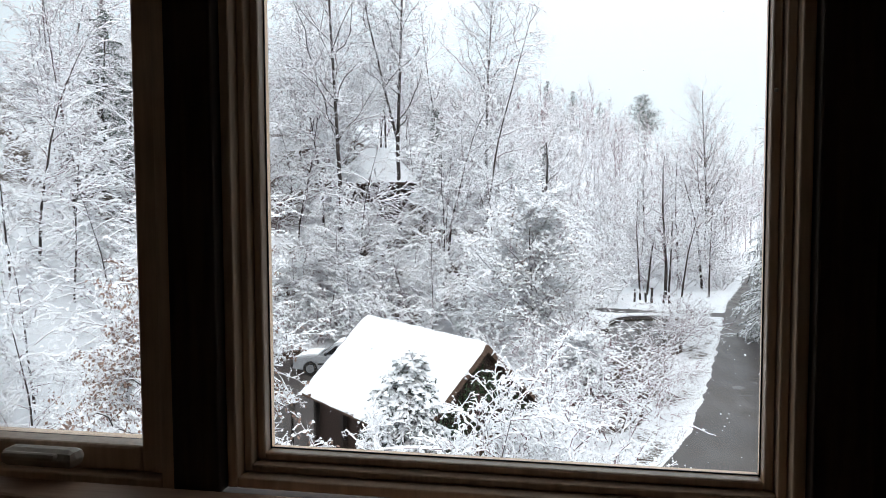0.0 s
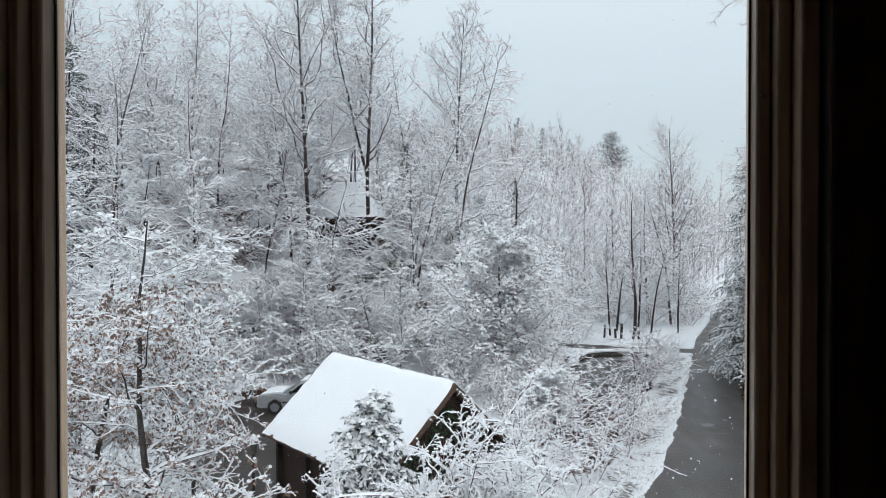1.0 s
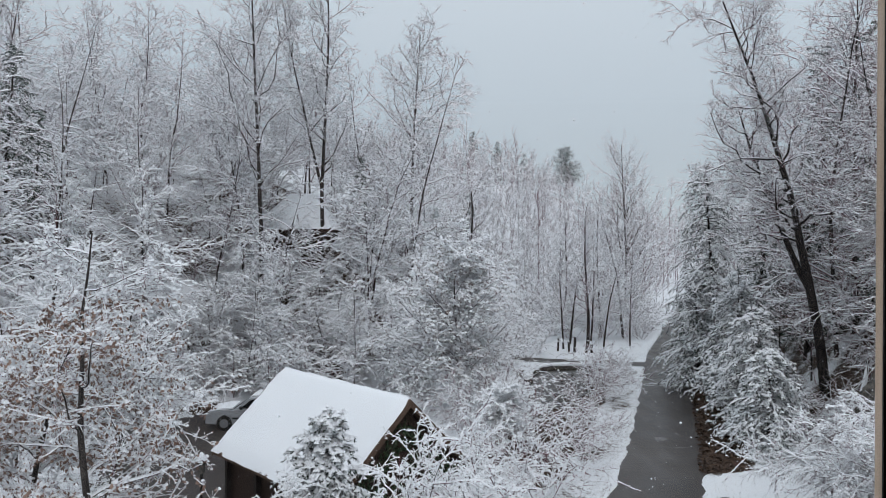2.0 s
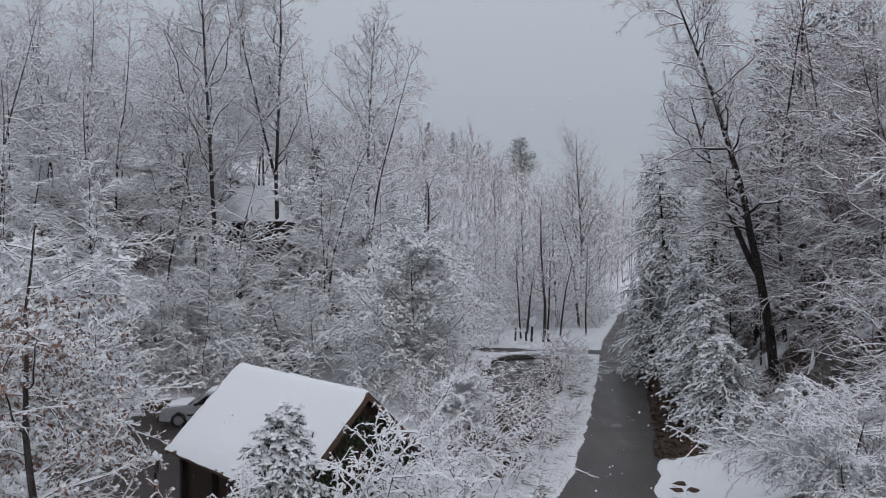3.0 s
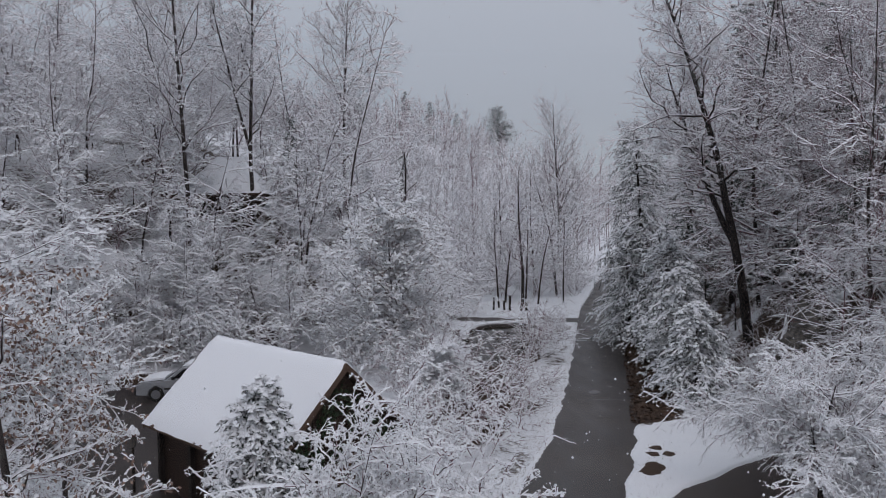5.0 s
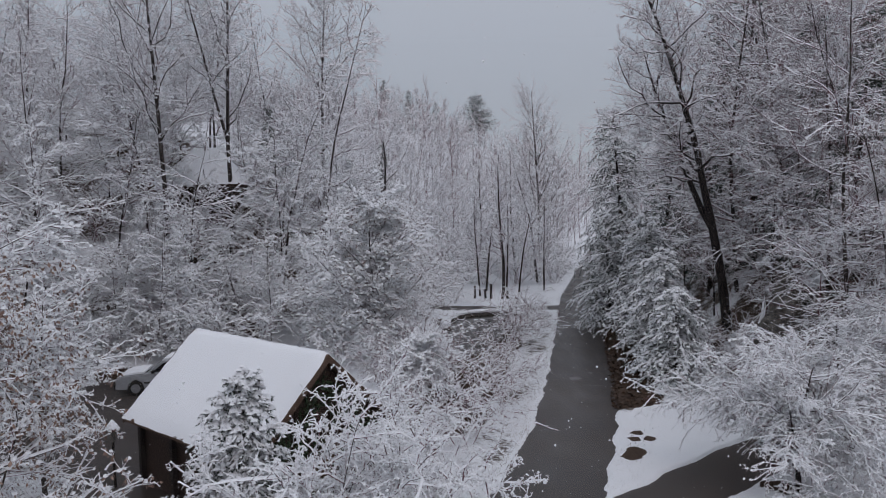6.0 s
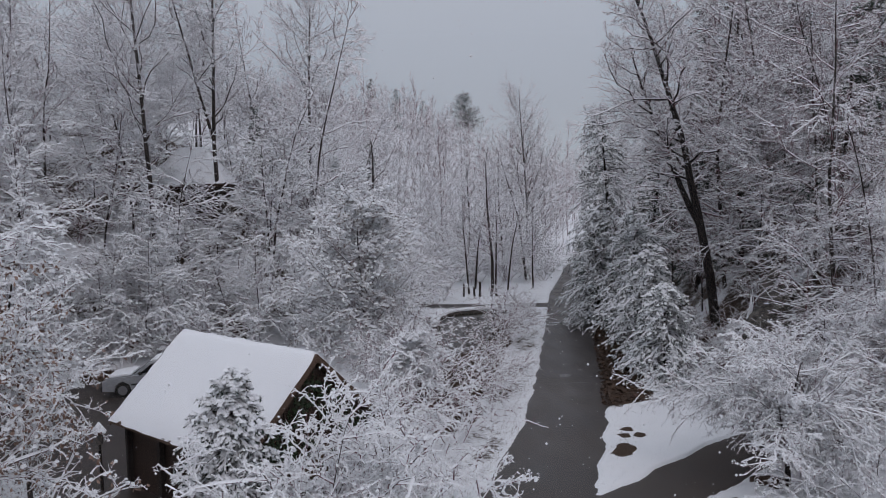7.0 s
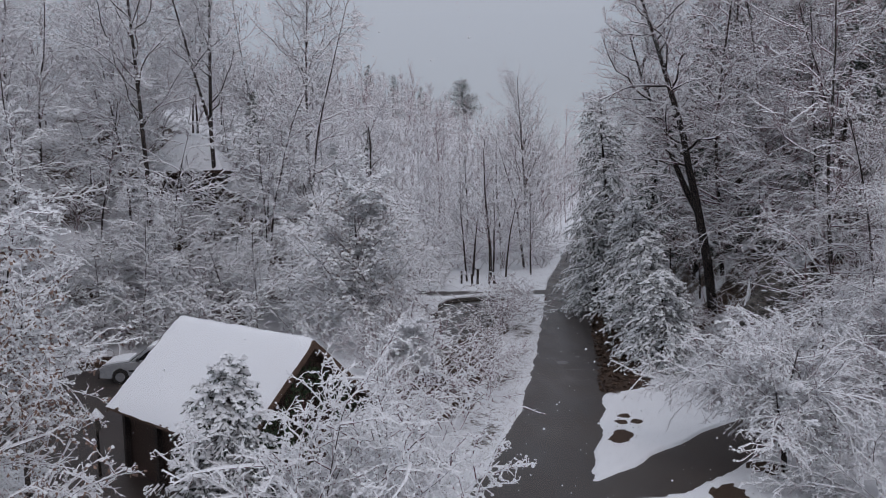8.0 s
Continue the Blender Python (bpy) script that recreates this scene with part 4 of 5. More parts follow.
def dry(x, y, gap):
    """Clear of the pond and of the yard."""
    return min(float(poly_distance(np.array(x), np.array(y), POND)), float(poly_distance(np.array(x), np.array(y), YARD))) > gap


def in_view(x, y):
    return -0.75 * y - 3 < x < 0.62 * y + 3


scatter(tall, spots(-45, -2, 30, 64, 5.0, lambda x, y: hill_side(x, y) > 3 and in_view(x, y)), 0.7, 1.1)
scatter(small, spots(-40, 2, 30, 64, 3.5, lambda x, y: hill_side(x, y) > 0.5 and in_view(x, y)), 0.7, 1.15)
scatter(tall_r, spots(16, 40, 28, 70, 4.6, lambda x, y: bank_side(x, y) > 3 and in_view(x, y)), 0.75, 1.2)
scatter(small_r, spots(14, 34, 28, 60, 3.5, lambda x, y: bank_side(x, y) > 1.5 and in_view(x, y) and math.hypot(x - 14.2, y - 32.5) > 4.2), 0.7, 1.15)
scatter(thin, spots(-70, 10, 62, 112, 6.0, lambda x, y: hill_side(x, y) > 1 and in_view(x, y)), 0.5, 0.85)
scatter(thin, spots(14, 60, 62, 112, 7.0, lambda x, y: bank_side(x, y) > 2 and in_view(x, y)), 0.8, 1.25)
scatter(under, spots(-22, 4, 34, 62, 2.3, lambda x, y: -3.5 < hill_side(x, y) < 8 and dry(x, y, 0.2)), 0.7, 1.25)
scatter(under, spots(1, 17, 72, 100, 2.7, lambda x, y: hill_side(x, y) < 1 and abs(float(seg_distance(np.array(x), np.array(y), ROAD_LINE))) > 2.8), 0.8, 1.5)
scatter(verge_bush, spots(-3, 9, 22, 54, 2.1, lambda x, y: not (y > 26 and 0.035 < x / y < 0.085) and 2.9 < float(seg_distance(np.array(x), np.array(y), ROAD_LINE)) < 8.5 and dry(x, y, 0.3)), 0.55, 0.95)


scatter(under, spots(-14, 8, 58, 98, 4.0, lambda x, y: 0 < hill_side(x, y) < 14), 0.8, 1.4)
scatter(small, spots(-30, -9, 14, 30, 4.0, lambda x, y: hill_side(x, y) > -4 and x < -11 - 0.2 * (y - 14)), 0.6, 0.9)


scatter(thin, spots(-4, 28, 82, 112, 5.2, lambda x, y: abs(float(seg_distance(np.array(x), np.array(y), ROAD_LINE))) > 3.5), 0.6, 1.0)
scatter(small, [(-17.2, 42.6), (-13.2, 44.0), (-9.2, 45.0), (-5.6, 46.0), (-2.2, 47.6), (-20.2, 38.8), (-11.2, 45.8), (-7.2, 47.2), (-15.2, 44.2), (-15.0, 42.2), (-13.6, 41.9)], 0.55, 0.85)
scatter(small, [(-15.2, 45.3), (-16.2, 45.2), (-12.3, 47.4)], 0.5, 0.6)
scatter(small, [(-17.6, 49.6), (-16.3, 49.0), (-15.1, 49.6), (-13.8, 49.2), (-12.6, 49.5), (-11.4, 50.0), (-14.4, 48.2)], 0.4, 0.5)
scatter(small, [(-16.9, 51.2), (-14.3, 51.3)], 0.4, 0.45)


scatter(verge_bush, [(13.0, 33.2), (12.7, 35.6), (14.0, 31.0), (16.8, 36.0), (13.9, 38.6), (14.6, 34.2), (17.6, 38.0), (13.3, 29.4)], 0.55, 0.8)
scatter(verge_bush, [(-1.0, 28.6), (-1.6, 32.6), (-2.6, 35.8), (-4.2, 39.6), (0.3, 35.2), (-0.6, 38.6), (-0.2, 31.2)], 0.6, 0.85)
scatter(under, [(-15.4, 41.4), (-13.4, 41.9), (-11.6, 42.2), (-17.2, 40.2), (-9.6, 41.6), (-18.9, 37.6)], 0.55, 0.8)
scatter(tall_r, [(18.2, 42.5), (20.4, 41.0), (23.5, 42.0), (18.6, 37.0)], 1.1, 1.3)
stand(bare_tree("tulip_tree", 51, 22, 0.2, "tall bare tree with a straight grey trunk on the bank", limbs=34, first=0.3, limb_len=0.32, lift=0.4, branches=10, twigs=8, tips=1, jitter=0.02, snow=0.03, crook=0.24, apart=True), 20.3, 45.0)


def far_woods(name, seed, places, label):
    """Distant trees, too many to count, in one mesh each for wood and snow; extra snow stands for haze."""
    g = Grower(seed)
    p = np.array([(x, y, float(land(x, y)) - 0.3) for x, y in places])
    n = len(p)
    H = g.r.uniform(11, 19, n) * np.clip(1.15 - 0.035 * p[:, 2], 0.55, 1.0)
    tr = g.lines(p, np.tile(UP, (n, 1)) + 0.05 * g.r.randn(n, 3), H, 5, 0.03, 0.1)
    g.tube("crown", tr, np.full(n, 0.05), np.full(n, 0.015), 3)
    s, w, ln, u = g.children(tr, H, 15, 0.12, 0.98, 50, 10, 0.34, 0.6)
    li = g.lines(s, w, ln * 1.15, 2, 0.2, 0.35)
    lr = np.full(len(li), 0.028)
    g.spike("crown", li[:, 0], li[:, 2], lr)
    g.cap_spike(li[:, 0], li[:, 2], lr, 0.07)
    s, w, bl, u = g.children(li, ln, 7, 0.1, 1.0, 46, 12, 0.5, 0.4)
    end = s + unit(w) * bl[:, None]
    wood = g.r.rand(len(s)) < 0.85
    g.spike("crown", s[wood], end[wood], np.full(int(wood.sum()), 0.026))
    # Caps thicker than on near trees: the haze's paleness, shaped as snow.
    g.cap_spike(s, end, np.full(len(s), 0.012), 0.085, 0.75)
    ob = tree_thing(name, g, {"crown": TWIG, "snow_load": TWIG_SNOW}, label, "woods")
    return tagged(ob, kind="stuff")


far_woods("far_woods", 70, spots(-75, 75, 90, 215, 3.9, lambda x, y: in_view(x, y) and abs(float(seg_distance(np.array(x), np.array(y), ROAD_LINE))) > 4), "distant snowy hillside woods, extra snow standing in for haze")


def verge_grass(seed, count):
    """Dry blades and leaf stalks that stick out of the snow beside the lane."""
    g = Grower(seed)
    k = g.r.rand(count) * (len(ROAD_LINE) - 5)
    i = k.astype(int)
    line = np.array(ROAD_LINE)
    a, b = line[i], line[i + 1]
    p = a + (b - a) * (k - i)[:, None]
    n = unit(np.stack([-(b - a)[:, 1], (b - a)[:, 0]], 1))
    side = np.where(g.r.rand(count) < 0.75, 1, -1) * (1.6 + np.abs(g.r.randn(count)) * 0.8)
    p = p + n * side[:, None]
    d = paved(p[:, 0], p[:, 1])
    p = p[d > 0.02]
    z = land(p[:, 0], p[:, 1])
    at = np.stack([p[:, 0], p[:, 1], z - 0.02], 1)
    way = unit(np.tile(UP, (len(at), 1)) + 0.6 * g.r.randn(len(at), 3))
    g.spike("grass", at, at + way * g.r.uniform(0.04, 0.14, len(at))[:, None], np.full(len(at), 0.008))
    return tagged(new("verge_grass", g.mesh("grass", DRY_GRASS)), "dry brown grass blades sticking out of roadside snow", "grass", kind="stuff")


verge_grass(8, 4500)


def slush(seed):
    """Thin rags of slush left on the lane."""
    r = np.random.RandomState(seed)
    vs, ts, k = [], [], 0
    for x, y, sx, sy in ((7.35, 32.2, 0.9, 0.06), (6.9, 33.6, 0.4, 0.4), (7.9, 34.6, 0.15, 0.2)):
        n = 15
        ang = np.arange(n) * 2 * np.pi / n
        rad = r.uniform(0.45, 1.15, n)
        ring = np.stack([x + sx * rad * np.cos(ang), y + sy * rad * np.sin(ang) + 0.04 * np.cos(ang), np.full(n, 0.002)], 1)
        vs += [ring, np.array([[x, y, 0.016]])]
        ts.append(np.array([(k + i, k + (i + 1) % n, k + n) for i in range(n)]))
        k += n + 1
    me = mesh_from("slush", np.concatenate(vs), None, np.concatenate(ts), SLUSH)
    return tagged(new("slush", me), "thin grey slush rags on the wet lane", "slush", kind="stuff")


slush(12)


def fallen_leaves(seed, count):
    """Brown leaves lying where the snow is thin beside the lane."""
    g = Grower(seed)
    x, y = g.r.uniform(5, 15, count * 6), g.r.uniform(26, 50, count * 6)
    keep = (bare(x, y) > 0.6) & (paved(x, y) > -0.25)
    x, y = x[keep][:count], y[keep][:count]
    at = np.stack([x, y, np.maximum(land(x, y), 0.0) + 0.012], 1)
    way = unit(g.r.randn(len(at), 3) * np.array([1, 1, 0.25]))
    side = unit(np.cross(way, UP + 0.5 * g.r.randn(len(at), 3)))
    L = g.r.uniform(0.05, 0.11, len(at))[:, None]
    v = np.stack([at - way * L, at + side * L * 0.6 + UP * 0.012, at + way * L, at - side * L * 0.6 + UP * 0.012], 1).reshape(-1, 3)
    k = np.arange(len(at))[:, None] * 4
    me = mesh_from("fallen_leaves", v, None, np.concatenate([k + [0, 1, 2], k + [0, 2, 3]]), LITTER_LEAF)
    return tagged(new("fallen_leaves", me), "wet brown fallen leaves beside the lane", "leaves", kind="stuff")


fallen_leaves(9, 5000)


def falling_snow(seed, count):
    """Flakes in the air: little eight-sided crystals."""
    r = np.random.RandomState(seed)
    y = r.uniform(6, 40, count)
    x = r.uniform(-0.75, 0.66, count) * y
    z = r.uniform(0.1, 14, count)
    c = np.stack([x, y, z], 1)
    rad = r.uniform(0.006, 0.017, count)[:, None, None]
    v = (c[:, None] + rad * np.array([[1, 0, 0], [-1, 0, 0], [0, 1, 0], [0, -1, 0], [0, 0, 1], [0, 0, -1]])[None]).reshape(-1, 3)
    tri = np.array([[0, 2, 4], [2, 1, 4], [1, 3, 4], [3, 0, 4], [2, 0, 5], [1, 2, 5], [3, 1, 5], [0, 3, 5]])
    t = (np.arange(count)[:, None, None] * 6 + tri[None]).reshape(-1, 3)
    return tagged(new("falling_snow", mesh_from("falling_snow", v, None, t, TWIG_SNOW)), "sparse white snowflakes falling through the air", "snowflakes", kind="stuff")


falling_snow(3, 5200)

# ---- the cabin by the yard ----
def roof_snow(L, R, RISE, EAVE, thick, seed, hip=0.0):
    """Snow on the slopes of a gable or hipped roof: soft edges, a slightly uneven skin."""
    r = np.random.RandomState(seed)
    nx, ny = 36, 29
    xs_ = np.linspace(-L / 2 - 0.03, L / 2 + 0.03, nx)
    ys_ = np.linspace(-R - 0.03, R + 0.03, ny)
    gx, gy = np.meshgrid(xs_, ys_, indexing="ij")
    fall = np.abs(gy) / R
    if hip:
        fall = np.maximum(fall, 1 - (L / 2 - np.abs(gx)) / hip)
    base = EAVE + RISE * (1 - fall)
    rim = np.minimum(np.minimum(gx - xs_[0], xs_[-1] - gx), np.minimum(gy - ys_[0], ys_[-1] - gy))
    bulge = thick * np.sqrt(np.clip(rim / 0.12, 0, 1)) * (1 + 0.18 * wobble(gx, gy, 1.7, seed)) + 0.006 * r.randn(nx, ny) * (rim > 0)
    edge = (rim < 1e-6) * 0.02 * r.randn(nx, ny)
    top = np.stack([gx, gy + edge, base + 0.006 + bulge - (0.0 if hip else 0.05) * np.exp(-(gy / 0.12) ** 2)], -1).reshape(-1, 3)
    idx = np.arange(nx * ny).reshape(nx, ny)
    q = np.stack([idx[:-1, :-1], idx[1:, :-1], idx[1:, 1:], idx[:-1, 1:]], -1).reshape(-1, 4)
    return mesh_from("snow_cover", top, q, None, SNOW, True)


def cabin():
    """Gabled shed with a steep snow-covered roof; local x runs along the ridge."""
    ob = tagged(new("cabin"), "small brown timber cabin with a steep snow-covered roof", "shed")
    L, R, RISE, EAVE = 7.3, 2.66, 2.5, 2.3
    part("wall", boxes(((-L / 2 + 0.35, -2.2, 0), (L / 2 - 0.35, 2.2, EAVE + 0.2))), BOARD, ob)
    bm = bmesh.new()
    prism(bm, [(-2.2, EAVE + 0.1), (2.2, EAVE + 0.1), (0, EAVE + RISE - 0.2)], -L / 2 + 0.35, L / 2 - 0.35)
    part("gable", bm, BOARD, ob)
    bm = bmesh.new()
    prism(bm, [(-R, EAVE - 0.12), (-R, EAVE), (0, EAVE + RISE), (R, EAVE), (R, EAVE - 0.12), (0, EAVE + RISE - 0.14)], -L / 2, L / 2)
    roof = part("roof", bm, FASCIA, ob)
    part("snow_cover", roof_snow(L, R, RISE, EAVE, 0.11, 7), SNOW, roof, "smooth fresh snow lying on the roof")
    for sx in (-1, 1):
        x = sx * (L / 2 - 0.33)
        for k in range(11):
            y0 = -2.18 + k * 0.396
            yc = y0 + 0.19
            top = EAVE + RISE * (1 - abs(yc) / R) - 0.36
            part("plank", boxes(((min(x, x + sx * 0.03), y0, 0.02), (max(x, x + sx * 0.03), y0 + 0.37, top)), bevel=0.006), BOARD, ob)
        for sy in (-1, 1):
            bm = bmesh.new()
            prism(bm, [(sy * (R + 0.01), EAVE - 0.20), (sy * (R + 0.01), EAVE + 0.005), (0, EAVE + RISE + 0.005), (0, EAVE + RISE - 0.22)], sx * (L / 2) + 0.0, sx * (L / 2 + 0.035))
            part("bargeboard", bm, FASCIA, roof, "reddish-brown bargeboard")
    part("door", boxes(((L / 2 - 0.30, -0.55, 0.05), (L / 2 - 0.24, 0.55, 2.05)), bevel=0.01), FASCIA, ob, "reddish-brown plank door")
    for y in (-2.35, 2.35):
        for x in (-3.1, -1.05, 1.05, 3.1):
            part("post", boxes(((x - 0.08, y - 0.08, -0.6), (x + 0.08, y + 0.08, EAVE + 0.12)), bevel=0.01), BARK_DARK, ob)
    g = Grower(150)
    n = 2600
    yy = g.r.uniform(-2.1, 2.1, n)
    zz = g.r.uniform(0.2, 1.0, n) * (EAVE + RISE * (1 - np.abs(yy) / R) - 0.45)
    keep = wobble(yy, zz, 2.2, 3) > -0.25
    at = np.stack([np.full(n, L / 2 - 0.26) + g.r.rand(n) * 0.12, yy, zz], 1)[keep]
    g.leaf(at, 0.13, 0.9)
    tagged(part("ivy", g.mesh("foliage", EVERGREEN_LEAF), EVERGREEN_LEAF, ob, "dark ivy climbing the gable"), kind="stuff")
    ob.matrix_basis = Matrix.Translation((-5.28, 23.4, -0.8)) @ Matrix.Rotation(radians(-43.8), 4, "Z")
    return ob


cabin()


def upper_house():
    """House up the slope: a snowy hipped roof over dark walls."""
    ob = tagged(new("house"), "dark timber house up the slope with a snow-covered hipped roof", "house")
    L, R, RISE, EAVE, HIP = 5.6, 3.4, 2.6, 3.0, 1.9
    part("wall", boxes(((-L / 2 + 0.5, -2.8, -1.5), (L / 2 - 0.5, 2.8, EAVE + 0.2))), BOARD, ob)
    bm = bmesh.new()
    low = [bm.verts.new((x, y, EAVE - 0.22)) for x, y in ((-L / 2, -R), (L / 2, -R), (L / 2, R), (-L / 2, R))]
    mid = [bm.verts.new((v.co.x, v.co.y, EAVE)) for v in low]
    top = [bm.verts.new((x, 0, EAVE + RISE)) for x in (-L / 2 + HIP, L / 2 - HIP)]
    bm.faces.new(low[::-1])
    for i in range(4):
        bm.faces.new((low[i], low[(i + 1) % 4], mid[(i + 1) % 4], mid[i]))
    for f in ((mid[0], mid[1], top[1], top[0]), (mid[1], mid[2], top[1]), (mid[2], mid[3], top[0], top[1]), (mid[3], mid[0], top[0])):
        bm.faces.new(f)
    bmesh.ops.recalc_face_normals(bm, faces=bm.faces)
    roof = part("roof", bm, BOARD, ob)
    part("snow_cover", roof_snow(L, R, RISE, EAVE, 0.13, 7, HIP), SNOW, roof, "smooth fresh snow lying on the roof")
    for x in (-1.2, 1.2):
        w = part("window", boxes(((x - 0.5, -2.84, 1.0), (x + 0.5, -2.79, 2.2)), bevel=0.01), FASCIA, ob)
        part("pane", boxes(((x - 0.42, -2.86, 1.08), (x + 0.42, -2.842, 2.12))), WATER, w)
    ob.matrix_basis = Matrix.Translation((-15.4, 55.0, 6.8)) @ Matrix.Rotation(radians(4), 4, "Z")
    return ob


upper_house()

# ---- the room and its windows ----
GL, GR, GB, GT = -0.416, 0.444, 7.751, 8.95
CR = -0.658
GLASS = Mat("window_glass", rough=0.02)
g_out = GLASS.t.nodes["Material Output"]
g_clear = GLASS.t.nodes.new("ShaderNodeBsdfTransparent")
g_clear.inputs[0].default_value = (0.96, 0.97, 0.97, 1)
g_gloss = GLASS.t.nodes.new("ShaderNodeBsdfGlossy")
g_gloss.inputs["Roughness"].default_value = 0.0
g_mix = GLASS.t.nodes.new("ShaderNodeMixShader")
g_fres = GLASS.node("ShaderNodeFresnel", IOR=1.45)
GLASS.link(g_fres.outputs[0], g_mix.inputs[0])
GLASS.link(g_clear.outputs[0], g_mix.inputs[1])
GLASS.link(g_gloss.outputs[0], g_mix.inputs[2])
GLASS.link(g_mix.outputs[0], g_out.inputs["Surface"])
GASKET = Mat("black_gasket", rough=0.6).color((0.012, 0.012, 0.012)).m
PLASTIC = Mat("worn_beige_plastic", rough=0.45)
PLASTIC.color(PLASTIC.mix(PLASTIC.ramp(PLASTIC.noise(30.0, 4), 0.4, 0.7), (0.50, 0.43, 0.35), (0.38, 0.31, 0.25)))


def ring(x0, x1, z0, z1, w, y0, y1, bevel):
    """Four mitre-free members round an opening x0..x1, z0..z1, each w wide."""
    return boxes(((x0 - w, y0, z0 - w), (x0, y1, z1 + w)), ((x1, y0, z0 - w), (x1 + w, y1, z1 + w)), ((x0, y0, z0 - w), (x1, y1, z0)), ((x0, y0, z1), (x1, y1, z1 + w)), bevel=bevel)


def glazing(name_ob, x0, x1):
    pane = part("pane", boxes(((x0 - 0.006, 0.0, GB - 0.006), (x1 + 0.006, 0.004, GT + 0.006))), GLASS.m, name_ob, "clear window glass")
    pane.visible_shadow = False
    part("gasket", ring(x0, x1, GB, GT, 0.004, -0.004, -0.001, 0.0), GASKET, name_ob, "thin black glazing gasket")
    return pane


fixed = tagged(new("window_1"), "fixed window in a stepped stained wood frame", "window", kind="structure")
glazing(fixed, GL, GR)
part("glazing_bead", ring(GL - 0.002, GR + 0.002, GB - 0.002, GT, 0.015, -0.030, 0.02, 0.004), FRAME_WOOD, fixed, "narrow light-edged glazing bead")
part("inner_stop", ring(GL - 0.018, GR + 0.018, GB - 0.018, GT + 0.018, 0.014, -0.052, 0.02, 0.003), FRAME_WOOD, fixed)
part("window_frame", ring(GL - 0.033, GR + 0.033, GB - 0.033, GT + 0.033, 0.019, -0.080, 0.03, 0.003), FRAME_WOOD, fixed)
bm = bmesh.new()
bmesh.ops.create_uvsphere(bm, u_segments=10, v_segments=6, radius=0.0035, matrix=Matrix.Translation((GR + 0.008, -0.032, 8.38)))
part("nail_head", bm, PLASTIC.m, fixed, "small pale nail head")
casement = tagged(new("window_2"), "casement window with a stained wood sash", "window", kind="structure")
glazing(casement, CR - 0.70, CR)
sash = part("sash", ring(CR - 0.70, CR, GB, GT, 0.050, -0.045, 0.03, 0.006), FRAME_WOOD, casement)
part("window_frame", ring(CR - 0.752, CR + 0.052, GB - 0.052, GT + 0.052, 0.036, -0.065, 0.03, 0.004), FRAME_WOOD, casement)
part("latch", boxes(((CR - 0.012, -0.012, 7.928), (CR + 0.004, -0.004, 7.932)), bevel=0.001), GASKET, casement)
crank = tagged(new("window_crank"), "worn beige casement crank housing with a folded handle", "window crank")
bm = boxes(((-0.905, -0.118, 7.722), (-0.752, -0.070, 7.757)), bevel=0.016)
part("housing", bm, PLASTIC.m, crank)
part("handle", boxes(((-0.89, -0.128, 7.741), (-0.78, -0.112, 7.755)), bevel=0.006), PLASTIC.m, crank)


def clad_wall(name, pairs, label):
    return tagged(part(name, boxes(*pairs, bevel=0.004), SHADED_CASING_WOOD), label, "wall", kind="structure")


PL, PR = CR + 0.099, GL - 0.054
# Unlit wall face round the windows: its shade is in the wood colour.
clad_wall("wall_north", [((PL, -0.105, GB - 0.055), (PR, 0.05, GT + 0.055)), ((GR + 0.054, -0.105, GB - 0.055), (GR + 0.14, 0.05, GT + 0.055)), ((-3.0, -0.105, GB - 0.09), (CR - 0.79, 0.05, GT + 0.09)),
                         ((GR + 0.142, -0.085, GB - 0.055), (3.0, 0.05, GT + 0.055)), ((-3, -0.105, 0), (3, 0.05, GB - 0.092)), ((-3, -0.105, GT + 0.092), (3, 0.05, 9.5))], "wooden window wall, its deep shade put into a near-black colour")
tagged(part("window_sill", boxes(((CR - 0.80, -0.190, GB - 0.075), (GR + 0.20, -0.107, GB - 0.047)), bevel=0.008), SILL_WOOD), "reddish stained window sill board", "sill", kind="structure")
# Added shell out of view; closes the room and reflects light to the frames.
for nm, lo, hi in (("wall_south", (-3, -5.12, 6.7), (3, -5, 9.4)), ("wall_west", (-3.12, -5, 6.7), (-3, 0.05, 9.4)), ("wall_east", (3, -5, 6.7), (3.12, 0.05, 9.4)), ("floor", (-3, -5, 6.55), (3, -0.107, 6.7)), ("ceiling", (-3, -5, 9.4), (3, -0.107, 9.5))):
    tagged(part(nm, boxes((lo, hi)), CEILING_PAINT.m if nm == "ceiling" else ROOM_WOOD), "unseen white ceiling added to bounce window light" if nm == "ceiling" else "pale wood panelling of the unseen room, bouncing window light", nm.split("_")[0], kind="structure")


# ---- along the water ----
def lane_of(points, w, z0, z1, name, mat, parent=None):
    """A low wall following a line, with a rounded top."""
    bm = bmesh.new()
    rows = []
    for i, (x, y) in enumerate(points):
        ax, ay = points[max(i - 1, 0)]
        bx, by = points[min(i + 1, len(points) - 1)]
        k = math.hypot(bx - ax, by - ay)
        nx, ny = -(by - ay) / k, (bx - ax) / k
        rows.append([bm.verts.new((x + nx * o, y + ny * o, z)) for o, z in ((w, z0), (w, z1 - 0.08), (w * 0.6, z1), (-w * 0.6, z1), (-w, z1 - 0.08), (-w, z0))])
    for a, b in zip(rows[:-1], rows[1:]):
        for k in range(5):
            bm.faces.new((a[k], a[k + 1], b[k + 1], b[k]))
    bm.faces.new(rows[0])
    bm.faces.new(rows[-1][::-1])
    bmesh.ops.recalc_face_normals(bm, faces=bm.faces)
    return part(name, bm, mat, parent)


